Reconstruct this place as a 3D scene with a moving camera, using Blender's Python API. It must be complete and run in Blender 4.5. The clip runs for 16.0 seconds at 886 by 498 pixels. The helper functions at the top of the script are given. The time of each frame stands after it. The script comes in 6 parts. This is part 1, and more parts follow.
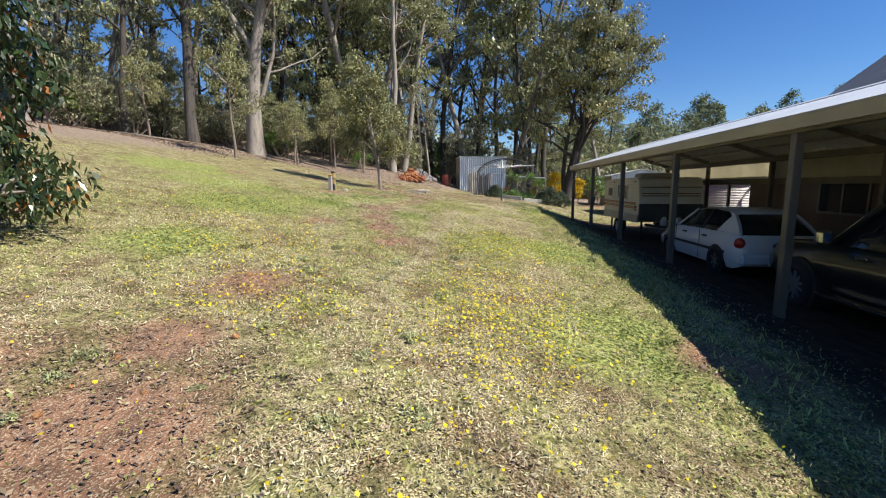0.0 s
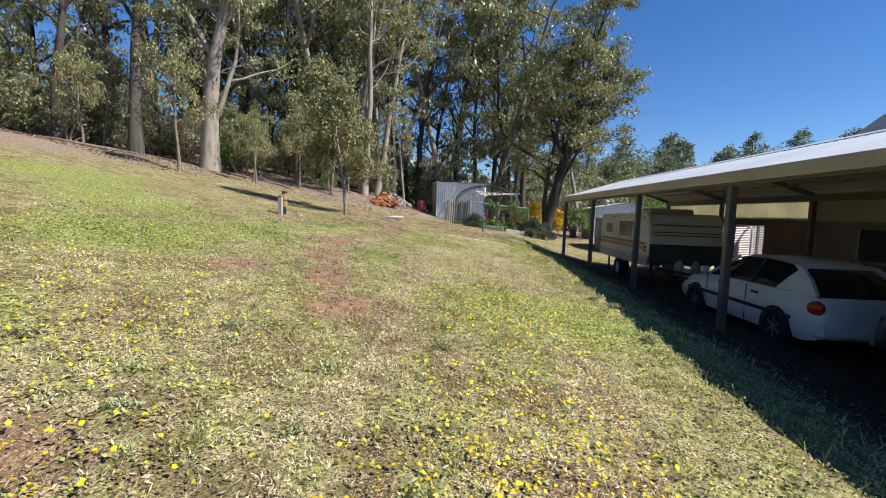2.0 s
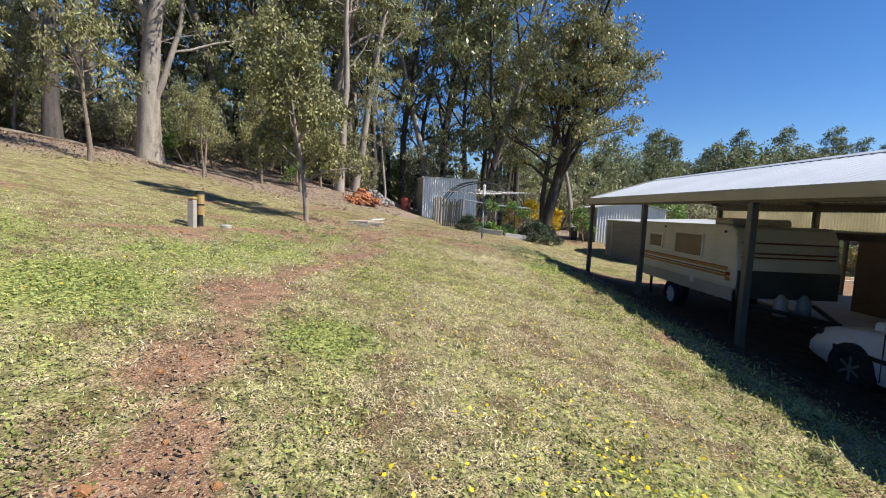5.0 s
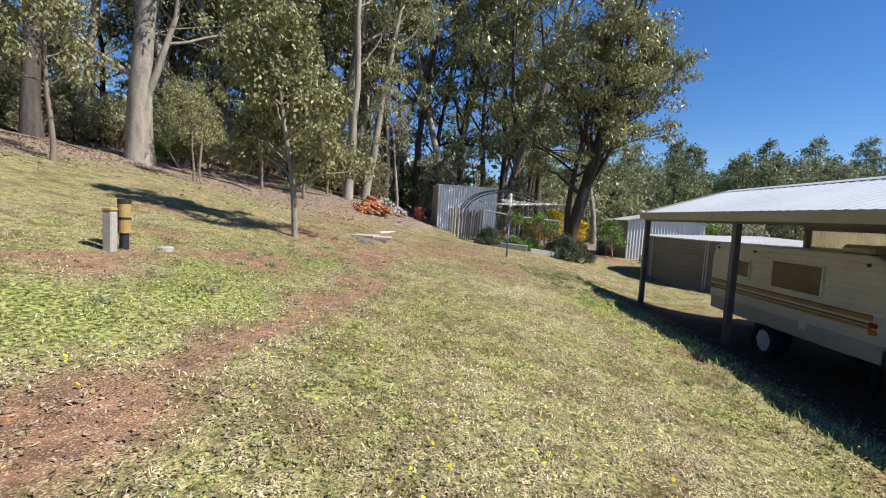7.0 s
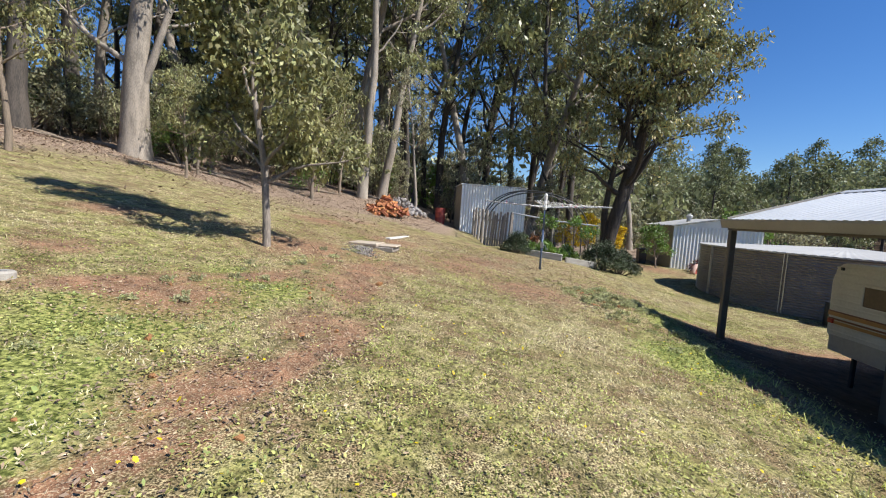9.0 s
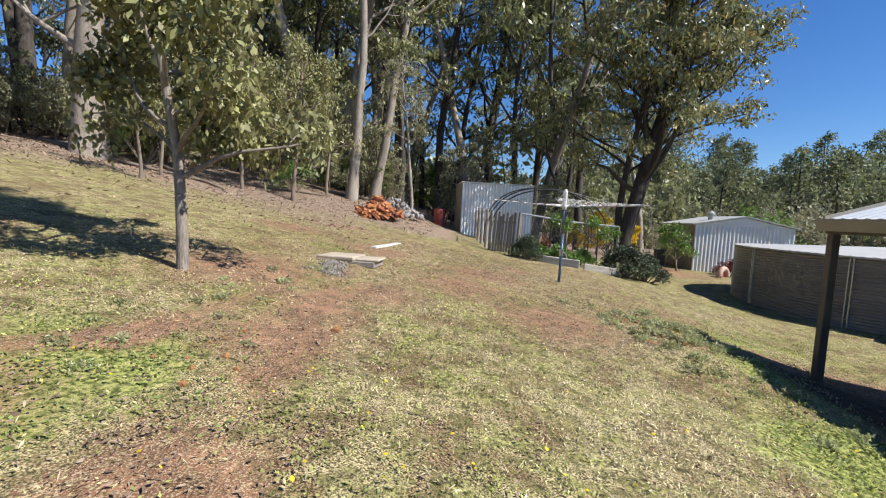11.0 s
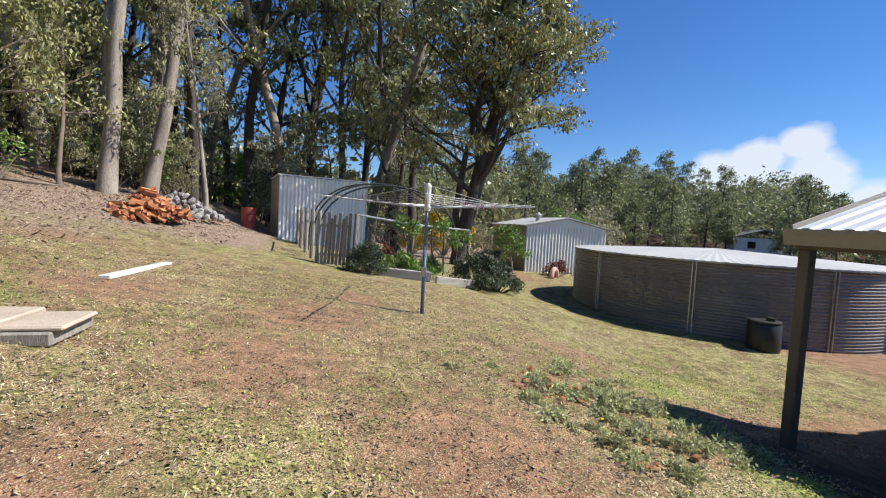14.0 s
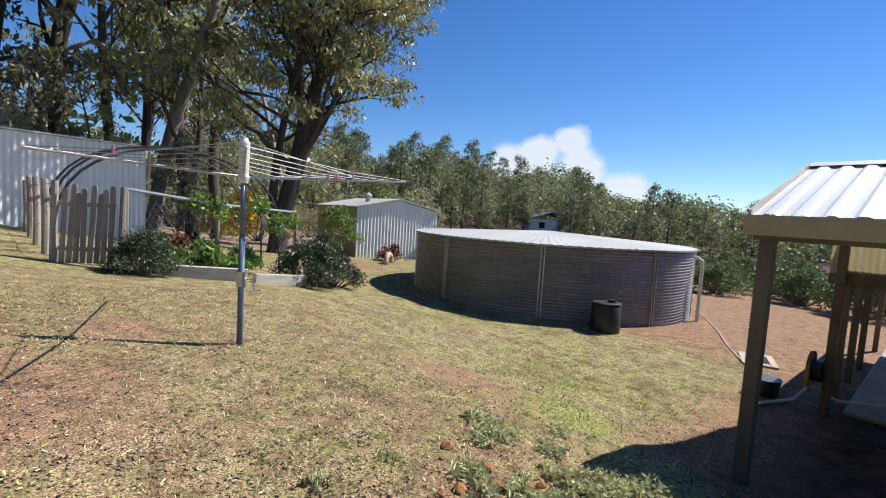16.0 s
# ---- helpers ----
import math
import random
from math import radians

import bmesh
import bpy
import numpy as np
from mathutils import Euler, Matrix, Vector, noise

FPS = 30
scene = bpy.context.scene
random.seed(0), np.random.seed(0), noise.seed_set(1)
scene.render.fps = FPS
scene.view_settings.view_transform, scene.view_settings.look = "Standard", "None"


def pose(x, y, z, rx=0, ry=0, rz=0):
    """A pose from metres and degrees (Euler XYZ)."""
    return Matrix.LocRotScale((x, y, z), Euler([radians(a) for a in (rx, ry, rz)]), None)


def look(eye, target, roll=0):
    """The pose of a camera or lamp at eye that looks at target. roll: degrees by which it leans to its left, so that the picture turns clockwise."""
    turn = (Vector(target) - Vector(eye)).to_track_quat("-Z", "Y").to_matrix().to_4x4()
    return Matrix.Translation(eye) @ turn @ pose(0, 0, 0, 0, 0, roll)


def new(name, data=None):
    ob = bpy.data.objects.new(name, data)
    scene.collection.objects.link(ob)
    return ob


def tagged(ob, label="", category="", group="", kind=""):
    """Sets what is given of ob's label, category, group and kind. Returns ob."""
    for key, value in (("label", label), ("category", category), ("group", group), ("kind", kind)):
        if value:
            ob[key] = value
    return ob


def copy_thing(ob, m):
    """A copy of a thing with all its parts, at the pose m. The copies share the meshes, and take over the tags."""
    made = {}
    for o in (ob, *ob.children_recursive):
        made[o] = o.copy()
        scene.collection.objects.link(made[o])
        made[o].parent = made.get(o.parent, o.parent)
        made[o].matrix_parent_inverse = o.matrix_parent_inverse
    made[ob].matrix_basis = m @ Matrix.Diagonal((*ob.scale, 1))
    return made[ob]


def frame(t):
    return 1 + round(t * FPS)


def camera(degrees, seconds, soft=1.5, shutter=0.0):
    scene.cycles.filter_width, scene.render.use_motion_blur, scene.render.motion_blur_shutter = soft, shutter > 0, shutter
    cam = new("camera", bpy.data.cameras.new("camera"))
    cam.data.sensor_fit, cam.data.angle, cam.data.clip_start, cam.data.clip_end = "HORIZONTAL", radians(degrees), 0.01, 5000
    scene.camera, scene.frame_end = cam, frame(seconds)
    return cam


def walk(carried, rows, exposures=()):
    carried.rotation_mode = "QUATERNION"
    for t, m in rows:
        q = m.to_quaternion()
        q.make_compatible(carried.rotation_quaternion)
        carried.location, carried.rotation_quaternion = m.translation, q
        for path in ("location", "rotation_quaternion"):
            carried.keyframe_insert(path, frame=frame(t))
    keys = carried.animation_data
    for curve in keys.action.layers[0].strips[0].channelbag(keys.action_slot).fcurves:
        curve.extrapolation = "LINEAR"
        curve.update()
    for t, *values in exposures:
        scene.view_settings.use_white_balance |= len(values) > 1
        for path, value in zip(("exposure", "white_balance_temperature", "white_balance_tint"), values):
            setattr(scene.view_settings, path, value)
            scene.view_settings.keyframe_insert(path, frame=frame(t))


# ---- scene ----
cam = camera(90.3, 16.0, 1.1)
PATH = [
    (0, (2.16, 1.229, 1.565), (1.969, 3.2, 1.282), -0.1),
    (0.5, (2.094, 1.842, 1.62), (1.905, 3.818, 1.374), 0.2),
    (1, (2.028, 2.492, 1.62), (1.846, 4.474, 1.418), 0.4),
    (1.5, (1.91, 3.16, 1.615), (1.768, 5.148, 1.449), 2.1),
    (2, (1.84, 3.81, 1.651), (1.771, 5.802, 1.484), 2.1),
    (2.5, (1.753, 4.503, 1.719), (1.704, 6.495, 1.543), 1.9),
    (3, (1.632, 5.153, 1.8), (1.613, 7.145, 1.614), 2.7),
    (3.5, (1.545, 5.825, 1.854), (1.534, 7.815, 1.65), 2.3),
    (4, (1.437, 6.468, 1.9), (1.432, 8.458, 1.699), 2.2),
    (4.2, (1.43, 6.711, 1.917), (1.43, 8.7, 1.716), 2.1),
    (6.3, (1.246, 9.372, 2.027), (1.274, 11.365, 1.865), 3.1),
    (6.5, (1.242, 9.586, 2.082), (1.252, 11.579, 1.919), 3.5),
    (7, (1.187, 10.187, 2.079), (1.137, 12.181, 1.923), 3.3),
    (7.5, (1.16, 10.805, 2.099), (1.075, 12.797, 1.941), 3.6),
    (8, (1.181, 11.413, 2.143), (1.078, 13.404, 1.986), 4.8),
    (8.5, (1.225, 12.005, 2.174), (1.056, 13.992, 2.012), 3.6),
    (9, (1.242, 12.596, 2.153), (1.078, 14.583, 1.994), 3.9),
    (9.2, (1.254, 12.823, 2.169), (1.087, 14.809, 2.009), 3.8),
    (11.3, (1.104, 15.199, 2.207), (0.94, 17.186, 2.052), 2.8),
    (11.5, (1.093, 15.431, 2.21), (0.992, 17.423, 2.061), 3.0),
    (12, (1.113, 15.959, 2.209), (1.071, 17.953, 2.056), 3.2),
    (12.5, (1.102, 16.555, 2.238), (1.149, 18.548, 2.08), 3.4),
    (13, (1.048, 17.101, 2.291), (1.213, 19.089, 2.142), 4.5),
    (13.5, (1.079, 17.684, 2.287), (1.322, 19.665, 2.152), 3.1),
    (14, (1.095, 18.268, 2.285), (1.694, 20.172, 2.166), 3.1),
    (14.5, (1.22, 18.822, 2.276), (2.162, 20.583, 2.16), 2.8),
    (15, (1.337, 19.374, 2.28), (2.416, 21.051, 2.125), 2.8),
    (15.5, (1.443, 19.933, 2.299), (2.711, 21.472, 2.146), 3.7),
    (16, (1.586, 20.457, 2.262), (2.89, 21.965, 2.106), 3.5),
]
walk(cam, [(t, look(eye, target, roll)) for t, eye, target, roll in PATH])

# ---------------------------------------------------------------- light
SUN_DIR = Vector((1.5, -0.36, 1.72)).normalized()
sun = new("sun", bpy.data.lights.new("sun", "SUN"))
sun.data.energy, sun.data.angle, sun.data.color = 5.0, radians(0.5), (1.0, 0.965, 0.9)
sun.matrix_world = look(SUN_DIR * 50, (0, 0, 0))
world = bpy.data.worlds.new("sky")
scene.world = world
world.use_nodes = True
wn = world.node_tree
sky = wn.nodes.new("ShaderNodeTexSky")
sky.sky_type, sky.sun_disc = "NISHITA", False
sky.sun_elevation = math.asin(SUN_DIR.z)
sky.sun_rotation = math.atan2(SUN_DIR.x, SUN_DIR.y)
sky.altitude, sky.air_density, sky.dust_density, sky.ozone_density = 200, 1.0, 0.0, 6.0
bgd = wn.nodes["Background"]
rich = wn.nodes.new("ShaderNodeHueSaturation")
rich.inputs["Saturation"].default_value = 1.2
rich.inputs["Hue"].default_value = 0.508
wn.links.new(sky.outputs[0], rich.inputs["Color"])
wn.links.new(rich.outputs[0], bgd.inputs[0])
bgd.inputs[1].default_value = 0.088
scene.view_settings.exposure = 0.58


# ---------------------------------------------------------------- materials
def mat(name, c1, c2=None, rough=0.7, metal=0.0, scale=3.0, fine=60.0, fine_amt=0.35, bump=0.1, island=0.0, per_object=0.0,
        trans=0.0, coat=0.0, stretch=(1, 1, 1)):
    m = bpy.data.materials.new(name)
    m.use_nodes = True
    t = m.node_tree
    p = t.nodes["Principled BSDF"]
    c2 = c2 or tuple(v * 0.75 for v in c1)
    co = t.nodes.new("ShaderNodeTexCoord")
    mp = t.nodes.new("ShaderNodeMapping")
    mp.inputs["Scale"].default_value = stretch
    t.links.new(co.outputs["Object"], mp.inputs[0])
    n1, n2 = t.nodes.new("ShaderNodeTexNoise"), t.nodes.new("ShaderNodeTexNoise")
    for n, s, d in ((n1, scale, 4), (n2, fine, 3)):
        n.inputs["Scale"].default_value, n.inputs["Detail"].default_value = s, d
        t.links.new(mp.outputs[0], n.inputs[0])
    add = t.nodes.new("ShaderNodeMath")
    add.operation = "MULTIPLY_ADD"
    t.links.new(n2.outputs[0], add.inputs[0])
    add.inputs[1].default_value = fine_amt * 2
    sub = t.nodes.new("ShaderNodeMath")
    sub.operation = "SUBTRACT"
    t.links.new(n1.outputs[0], sub.inputs[0])
    sub.inputs[1].default_value = fine_amt
    t.links.new(sub.outputs[0], add.inputs[2])
    ramp = t.nodes.new("ShaderNodeValToRGB")
    ramp.color_ramp.elements[0].position, ramp.color_ramp.elements[1].position = 0.3, 0.7
    ramp.color_ramp.elements[0].color, ramp.color_ramp.elements[1].color = (*c2, 1), (*c1, 1)
    t.links.new(add.outputs[0], ramp.inputs[0])
    out = ramp.outputs[0]
    for amount, kind, sock in ((island, "ShaderNodeNewGeometry", "Random Per Island"), (per_object, "ShaderNodeObjectInfo", "Random")):
        if amount:
            g = t.nodes.new(kind)
            mr = t.nodes.new("ShaderNodeMapRange")
            mr.inputs[3].default_value, mr.inputs[4].default_value = 1 - amount, 1 + amount
            t.links.new(g.outputs[sock], mr.inputs[0])
            hs = t.nodes.new("ShaderNodeHueSaturation")
            t.links.new(mr.outputs[0], hs.inputs["Value"])
            hr = t.nodes.new("ShaderNodeMapRange")
            hr.inputs[3].default_value, hr.inputs[4].default_value = 0.5 - 0.04 * amount, 0.5 + 0.04 * amount
            t.links.new(g.outputs[sock], hr.inputs[0])
            t.links.new(hr.outputs[0], hs.inputs["Hue"])
            t.links.new(out, hs.inputs["Color"])
            out = hs.outputs[0]
    t.links.new(out, p.inputs["Base Color"])
    p.inputs["Roughness"].default_value, p.inputs["Metallic"].default_value = rough, metal
    p.inputs["Coat Weight"].default_value = coat
    if bump:
        b = t.nodes.new("ShaderNodeBump")
        b.inputs["Strength"].default_value, b.inputs["Distance"].default_value = bump, 0.02
        t.links.new(n2.outputs[0], b.inputs["Height"])
        t.links.new(b.outputs[0], p.inputs["Normal"])
    if trans:
        tr = t.nodes.new("ShaderNodeBsdfTranslucent")
        t.links.new(out, tr.inputs[0])
        mx = t.nodes.new("ShaderNodeMixShader")
        mx.inputs[0].default_value = trans
        t.links.new(p.outputs[0], mx.inputs[1])
        t.links.new(tr.outputs[0], mx.inputs[2])
        t.links.new(mx.outputs[0], t.nodes["Material Output"].inputs[0])
    return m


M = {}
M["roof"] = mat("white_roof_sheet", (0.62, 0.64, 0.66), (0.52, 0.54, 0.56), 0.4, 0.0, 0.6, 8, 0.2, 0.02)
M["gutter"] = mat("beige_gutter", (0.40, 0.36, 0.29), (0.32, 0.29, 0.24), 0.45, 0, 1.5, 40, 0.2, 0.02)
M["post"] = mat("brown_painted_steel", (0.14, 0.12, 0.095), (0.10, 0.085, 0.07), 0.5, 0, 2, 40, 0.3, 0.04)
M["rafter"] = mat("galvanised_rafter", (0.28, 0.28, 0.27), (0.2, 0.2, 0.2), 0.5, 0.5, 2, 30, 0.3, 0.03)
M["poly"] = mat("cream_translucent_sheet", (0.78, 0.74, 0.6), (0.62, 0.58, 0.45), 0.5, 0, 1.2, 25, 0.25, 0.02, trans=0.6)
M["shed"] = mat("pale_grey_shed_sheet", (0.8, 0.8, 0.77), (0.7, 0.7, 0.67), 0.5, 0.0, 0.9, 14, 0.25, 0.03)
M["shed_side"] = mat("darker_beige_shed_sheet", (0.38, 0.34, 0.27), (0.3, 0.27, 0.21), 0.5, 0.1, 0.9, 14, 0.25, 0.03)
M["tank"] = mat("zinc_tank_sheet", (0.31, 0.275, 0.245), (0.21, 0.185, 0.165), 0.45, 0.15, 0.7, 10, 0.3, 0.03, stretch=(1, 1, 3))
M["tank_roof"] = mat("pale_tank_roof", (0.5, 0.49, 0.46), (0.4, 0.39, 0.37), 0.55, 0.1, 0.8, 12, 0.25, 0.03)
M["strap"] = mat("galvanised_strap", (0.42, 0.42, 0.42), (0.32, 0.32, 0.32), 0.5, 0.2, 3, 40, 0.3, 0.03)
M["pvc"] = mat("white_plastic_pipe", (0.75, 0.74, 0.7), (0.62, 0.6, 0.56), 0.4, 0, 3, 40, 0.2, 0.02)
M["black"] = mat("black_plastic", (0.03, 0.03, 0.033), (0.018, 0.018, 0.02), 0.45, 0, 4, 60, 0.3, 0.05)
M["rubber"] = mat("tyre_rubber", (0.025, 0.025, 0.025), (0.015, 0.015, 0.015), 0.85, 0, 6, 80, 0.3, 0.1)
M["car_white"] = mat("white_car_paint", (0.74, 0.75, 0.76), (0.66, 0.67, 0.68), 0.3, 0, 1.5, 30, 0.2, 0.0, coat=0.6)
M["car_dark"] = mat("dark_grey_car_paint", (0.018, 0.02, 0.022), (0.012, 0.013, 0.014), 0.3, 0.1, 1.5, 30, 0.2, 0.0, coat=0.7)
M["car_glass"] = mat("tinted_window_glass", (0.02, 0.022, 0.025), (0.014, 0.016, 0.018), 0.08, 0, 2, 20, 0.1, 0.0)
M["red_lens"] = mat("red_lamp_lens", (0.5, 0.03, 0.02), (0.35, 0.02, 0.015), 0.2, 0, 8, 80, 0.2, 0.0)
M["amber_lens"] = mat("amber_lamp_lens", (0.6, 0.22, 0.03), (0.45, 0.15, 0.02), 0.25, 0, 8, 80, 0.2, 0.0)
M["alloy"] = mat("alloy_wheel_metal", (0.62, 0.62, 0.63), (0.48, 0.48, 0.5), 0.3, 0.8, 6, 50, 0.3, 0.0)
M["chrome"] = mat("chrome_trim", (0.75, 0.75, 0.76), (0.65, 0.65, 0.66), 0.15, 1.0, 6, 50, 0.2, 0.0)
M["caravan"] = mat("cream_caravan_cladding", (0.74, 0.70, 0.59), (0.6, 0.56, 0.46), 0.4, 0, 1.2, 25, 0.3, 0.03)
M["caravan_low"] = mat("tan_caravan_cladding", (0.52, 0.47, 0.38), (0.42, 0.37, 0.3), 0.45, 0, 1.2, 25, 0.3, 0.03)
M["stripe_brown"] = mat("brown_stripe", (0.22, 0.09, 0.035), (0.15, 0.06, 0.025), 0.5, 0, 3, 40, 0.3, 0.0)
M["stripe_orange"] = mat("orange_stripe", (0.5, 0.26, 0.08), (0.4, 0.2, 0.06), 0.5, 0, 3, 40, 0.3, 0.0)
M["blind"] = mat("brown_window_blind", (0.11, 0.07, 0.045), (0.075, 0.05, 0.03), 0.25, 0, 2, 30, 0.3, 0.0)
M["canvas"] = mat("dark_canvas_cover", (0.09, 0.085, 0.075), (0.06, 0.057, 0.05), 0.8, 0, 2, 60, 0.3, 0.1)
M["wood_grey"] = mat("weathered_grey_timber", (0.33, 0.29, 0.25), (0.2, 0.175, 0.15), 0.85, 0, 3, 30, 0.5, 0.3, per_object=0.25, stretch=(4, 4, 0.7))
M["sleeper"] = mat("pale_weathered_sleeper", (0.52, 0.49, 0.44), (0.36, 0.33, 0.29), 0.85, 0, 3, 30, 0.5, 0.3, per_object=0.15, stretch=(0.7, 4, 4))
M["wood_red"] = mat("split_red_gum_firewood", (0.5, 0.2, 0.085), (0.32, 0.12, 0.05), 0.85, 0, 4, 40, 0.4, 0.3, per_object=0.4)
M["stone"] = mat("grey_rubble_stone", (0.36, 0.33, 0.31), (0.22, 0.2, 0.19), 0.9, 0, 4, 40, 0.4, 0.4, per_object=0.35)
M["gravel"] = mat("pale_gravel", (0.25, 0.225, 0.2), (0.14, 0.125, 0.11), 0.9, 0, 6, 60, 0.4, 0.3, island=0.4)
M["rock_red"] = mat("red_laterite_rock", (0.33, 0.145, 0.065), (0.19, 0.08, 0.038), 0.95, 0, 8, 60, 0.4, 0.4, island=0.35)
M["concrete"] = mat("weathered_concrete", (0.42, 0.39, 0.34), (0.3, 0.27, 0.24), 0.9, 0, 2, 50, 0.4, 0.25)
M["slab"] = mat("pale_concrete_slab", (0.5, 0.42, 0.33), (0.38, 0.31, 0.24), 0.9, 0, 2, 50, 0.4, 0.25)
M["bark_pale"] = mat("pale_gum_bark", (0.34, 0.29, 0.24), (0.17, 0.145, 0.12), 0.9, 0, 1.6, 18, 0.5, 0.5, per_object=0.2, stretch=(3, 3, 0.6))
M["bark_dark"] = mat("dark_fibrous_bark", (0.095, 0.078, 0.065), (0.045, 0.038, 0.033), 0.95, 0, 2.0, 20, 0.5, 0.6, per_object=0.25, stretch=(4, 4, 0.5))
M["bark_young"] = mat("grey_brown_young_bark", (0.26, 0.2, 0.15), (0.15, 0.12, 0.09), 0.9, 0, 4, 40, 0.5, 0.4, stretch=(2, 2, 0.6))
M["leaf"] = mat("olive_gum_leaves", (0.38, 0.375, 0.18), (0.22, 0.23, 0.105), 0.42, 0, 0.35, 3, 0.4, 0, island=0.5, trans=0.38)
M["leaf_dark"] = mat("dark_olive_gum_leaves", (0.29, 0.295, 0.13), (0.17, 0.18, 0.08), 0.42, 0, 0.35, 3, 0.4, 0, island=0.55, trans=0.38)
M["leaf_tip"] = mat("russet_olive_gum_leaves", (0.46, 0.34, 0.12), (0.28, 0.24, 0.09), 0.45, 0, 0.3, 2, 0.4, 0, island=0.5, trans=0.25)
M["leaf_young"] = mat("pale_olive_young_leaves", (0.34, 0.32, 0.135), (0.16, 0.165, 0.07), 0.55, 0, 1.2, 8, 0.4, 0, island=0.45, trans=0.22)
M["leaf_far"] = mat("hazy_olive_far_leaves", (0.27, 0.285, 0.13), (0.145, 0.16, 0.072), 0.55, 0, 0.12, 1, 0.4, 0, island=0.45, trans=0.35)
M["leaf_grey"] = mat("grey_green_scrub_leaves", (0.36, 0.34, 0.2), (0.21, 0.205, 0.12), 0.6, 0, 0.5, 4, 0.4, 0, island=0.5, trans=0.35)
M["leaf_fresh"] = mat("fresh_green_leaves", (0.2, 0.31, 0.06), (0.11, 0.18, 0.035), 0.45, 0, 0.6, 5, 0.4, 0, island=0.45, trans=0.3)
M["leaf_bush"] = mat("dark_green_bush_leaves", (0.2, 0.255, 0.095), (0.11, 0.145, 0.058), 0.7, 0, 0.8, 6, 0.4, 0, island=0.5, trans=0.2)
M["leaf_rosemary"] = mat("dark_rosemary_needles", (0.085, 0.115, 0.055), (0.045, 0.06, 0.03), 0.5, 0, 0.8, 6, 0.4, 0, island=0.5, trans=0.15)
M["leaf_gloss"] = mat("glossy_dark_gum_leaves", (0.055, 0.085, 0.03), (0.03, 0.05, 0.02), 0.28, 0, 0.8, 6, 0.4, 0, island=0.5, trans=0.15)
M["leaf_orange"] = mat("orange_new_growth", (0.42, 0.15, 0.03), (0.25, 0.08, 0.02), 0.45, 0, 1, 6, 0.4, 0, island=0.5, trans=0.3)
M["leaf_red"] = mat("dark_red_shrub_leaves", (0.2, 0.04, 0.03), (0.11, 0.025, 0.02), 0.5, 0, 1, 6, 0.4, 0, island=0.5, trans=0.2)
M["blossom"] = mat("yellow_wattle_blossom", (0.78, 0.56, 0.03), (0.58, 0.4, 0.02), 0.7, 0, 1, 6, 0.4, 0, island=0.35, trans=0.25)
M["flower"] = mat("yellow_flower_petals", (0.82, 0.66, 0.02), (0.72, 0.55, 0.015), 0.6, 0, 2, 20, 0.2, 0, island=0.2, trans=0.2)
M["cover_green"] = mat("pale_green_ground_leaves", (0.58, 0.57, 0.2), (0.25, 0.28, 0.075), 0.7, 0, 0.8, 8, 0.4, 0, island=0.5, trans=0.35)
M["cover_dry"] = mat("straw_dry_leaves", (0.80, 0.72, 0.48), (0.45, 0.37, 0.22), 0.85, 0, 0.8, 8, 0.4, 0, island=0.5, trans=0.35)
M["cover_fresh"] = mat("fresh_green_weed_leaves", (0.36, 0.41, 0.14), (0.17, 0.22, 0.06), 0.6, 0, 0.8, 8, 0.4, 0, island=0.45, trans=0.4)
M["cover_silver"] = mat("silver_green_weed_leaves", (0.52, 0.52, 0.28), (0.32, 0.33, 0.16), 0.65, 0, 1.5, 12, 0.4, 0, island=0.4, per_object=0.2, trans=0.3)
M["litter"] = mat("brown_leaf_litter", (0.38, 0.275, 0.2), (0.19, 0.13, 0.09), 0.9, 0, 0.8, 8, 0.4, 0, island=0.6, trans=0.15)
M["pole_blue"] = mat("blue_grey_pole_paint", (0.14, 0.19, 0.29), (0.1, 0.14, 0.21), 0.4, 0.3, 3, 40, 0.3, 0.02)
M["metal_pale"] = mat("galvanised_steel_tube", (0.58, 0.58, 0.57), (0.42, 0.42, 0.41), 0.4, 0.7, 3, 40, 0.3, 0.03)
M["hoop"] = mat("black_poly_pipe", (0.035, 0.035, 0.035), (0.02, 0.02, 0.02), 0.5, 0, 3, 40, 0.3, 0.02)
M["yellow_paint"] = mat("yellow_brown_painted_timber", (0.42, 0.29, 0.1), (0.3, 0.2, 0.07), 0.75, 0, 5, 40, 0.4, 0.2)
M["pink"] = mat("pink_plastic", (0.7, 0.25, 0.35), None, 0.5)
M["house_roof"] = mat("dark_grey_house_roof", (0.16, 0.16, 0.165), (0.12, 0.12, 0.125), 0.5, 0.1, 1, 12, 0.3, 0.03)
M["house_wall"] = mat("brown_brick_wall", (0.12, 0.085, 0.06), (0.08, 0.055, 0.04), 0.85, 0, 1, 12, 0.4, 0.2)
M["smoke"] = mat("white_smoke", (0.9, 0.9, 0.9), (0.85, 0.85, 0.86), 1.0, 0, 0.02, 0.1, 0.2, 0)
M["red_paint"] = mat("faded_red_paint", (0.4, 0.07, 0.05), (0.28, 0.05, 0.035), 0.6, 0, 3, 30, 0.3, 0.03)
M["terracotta"] = mat("pale_pink_ceramic", (0.55, 0.36, 0.3), (0.42, 0.27, 0.22), 0.7, 0, 4, 40, 0.3, 0.1)


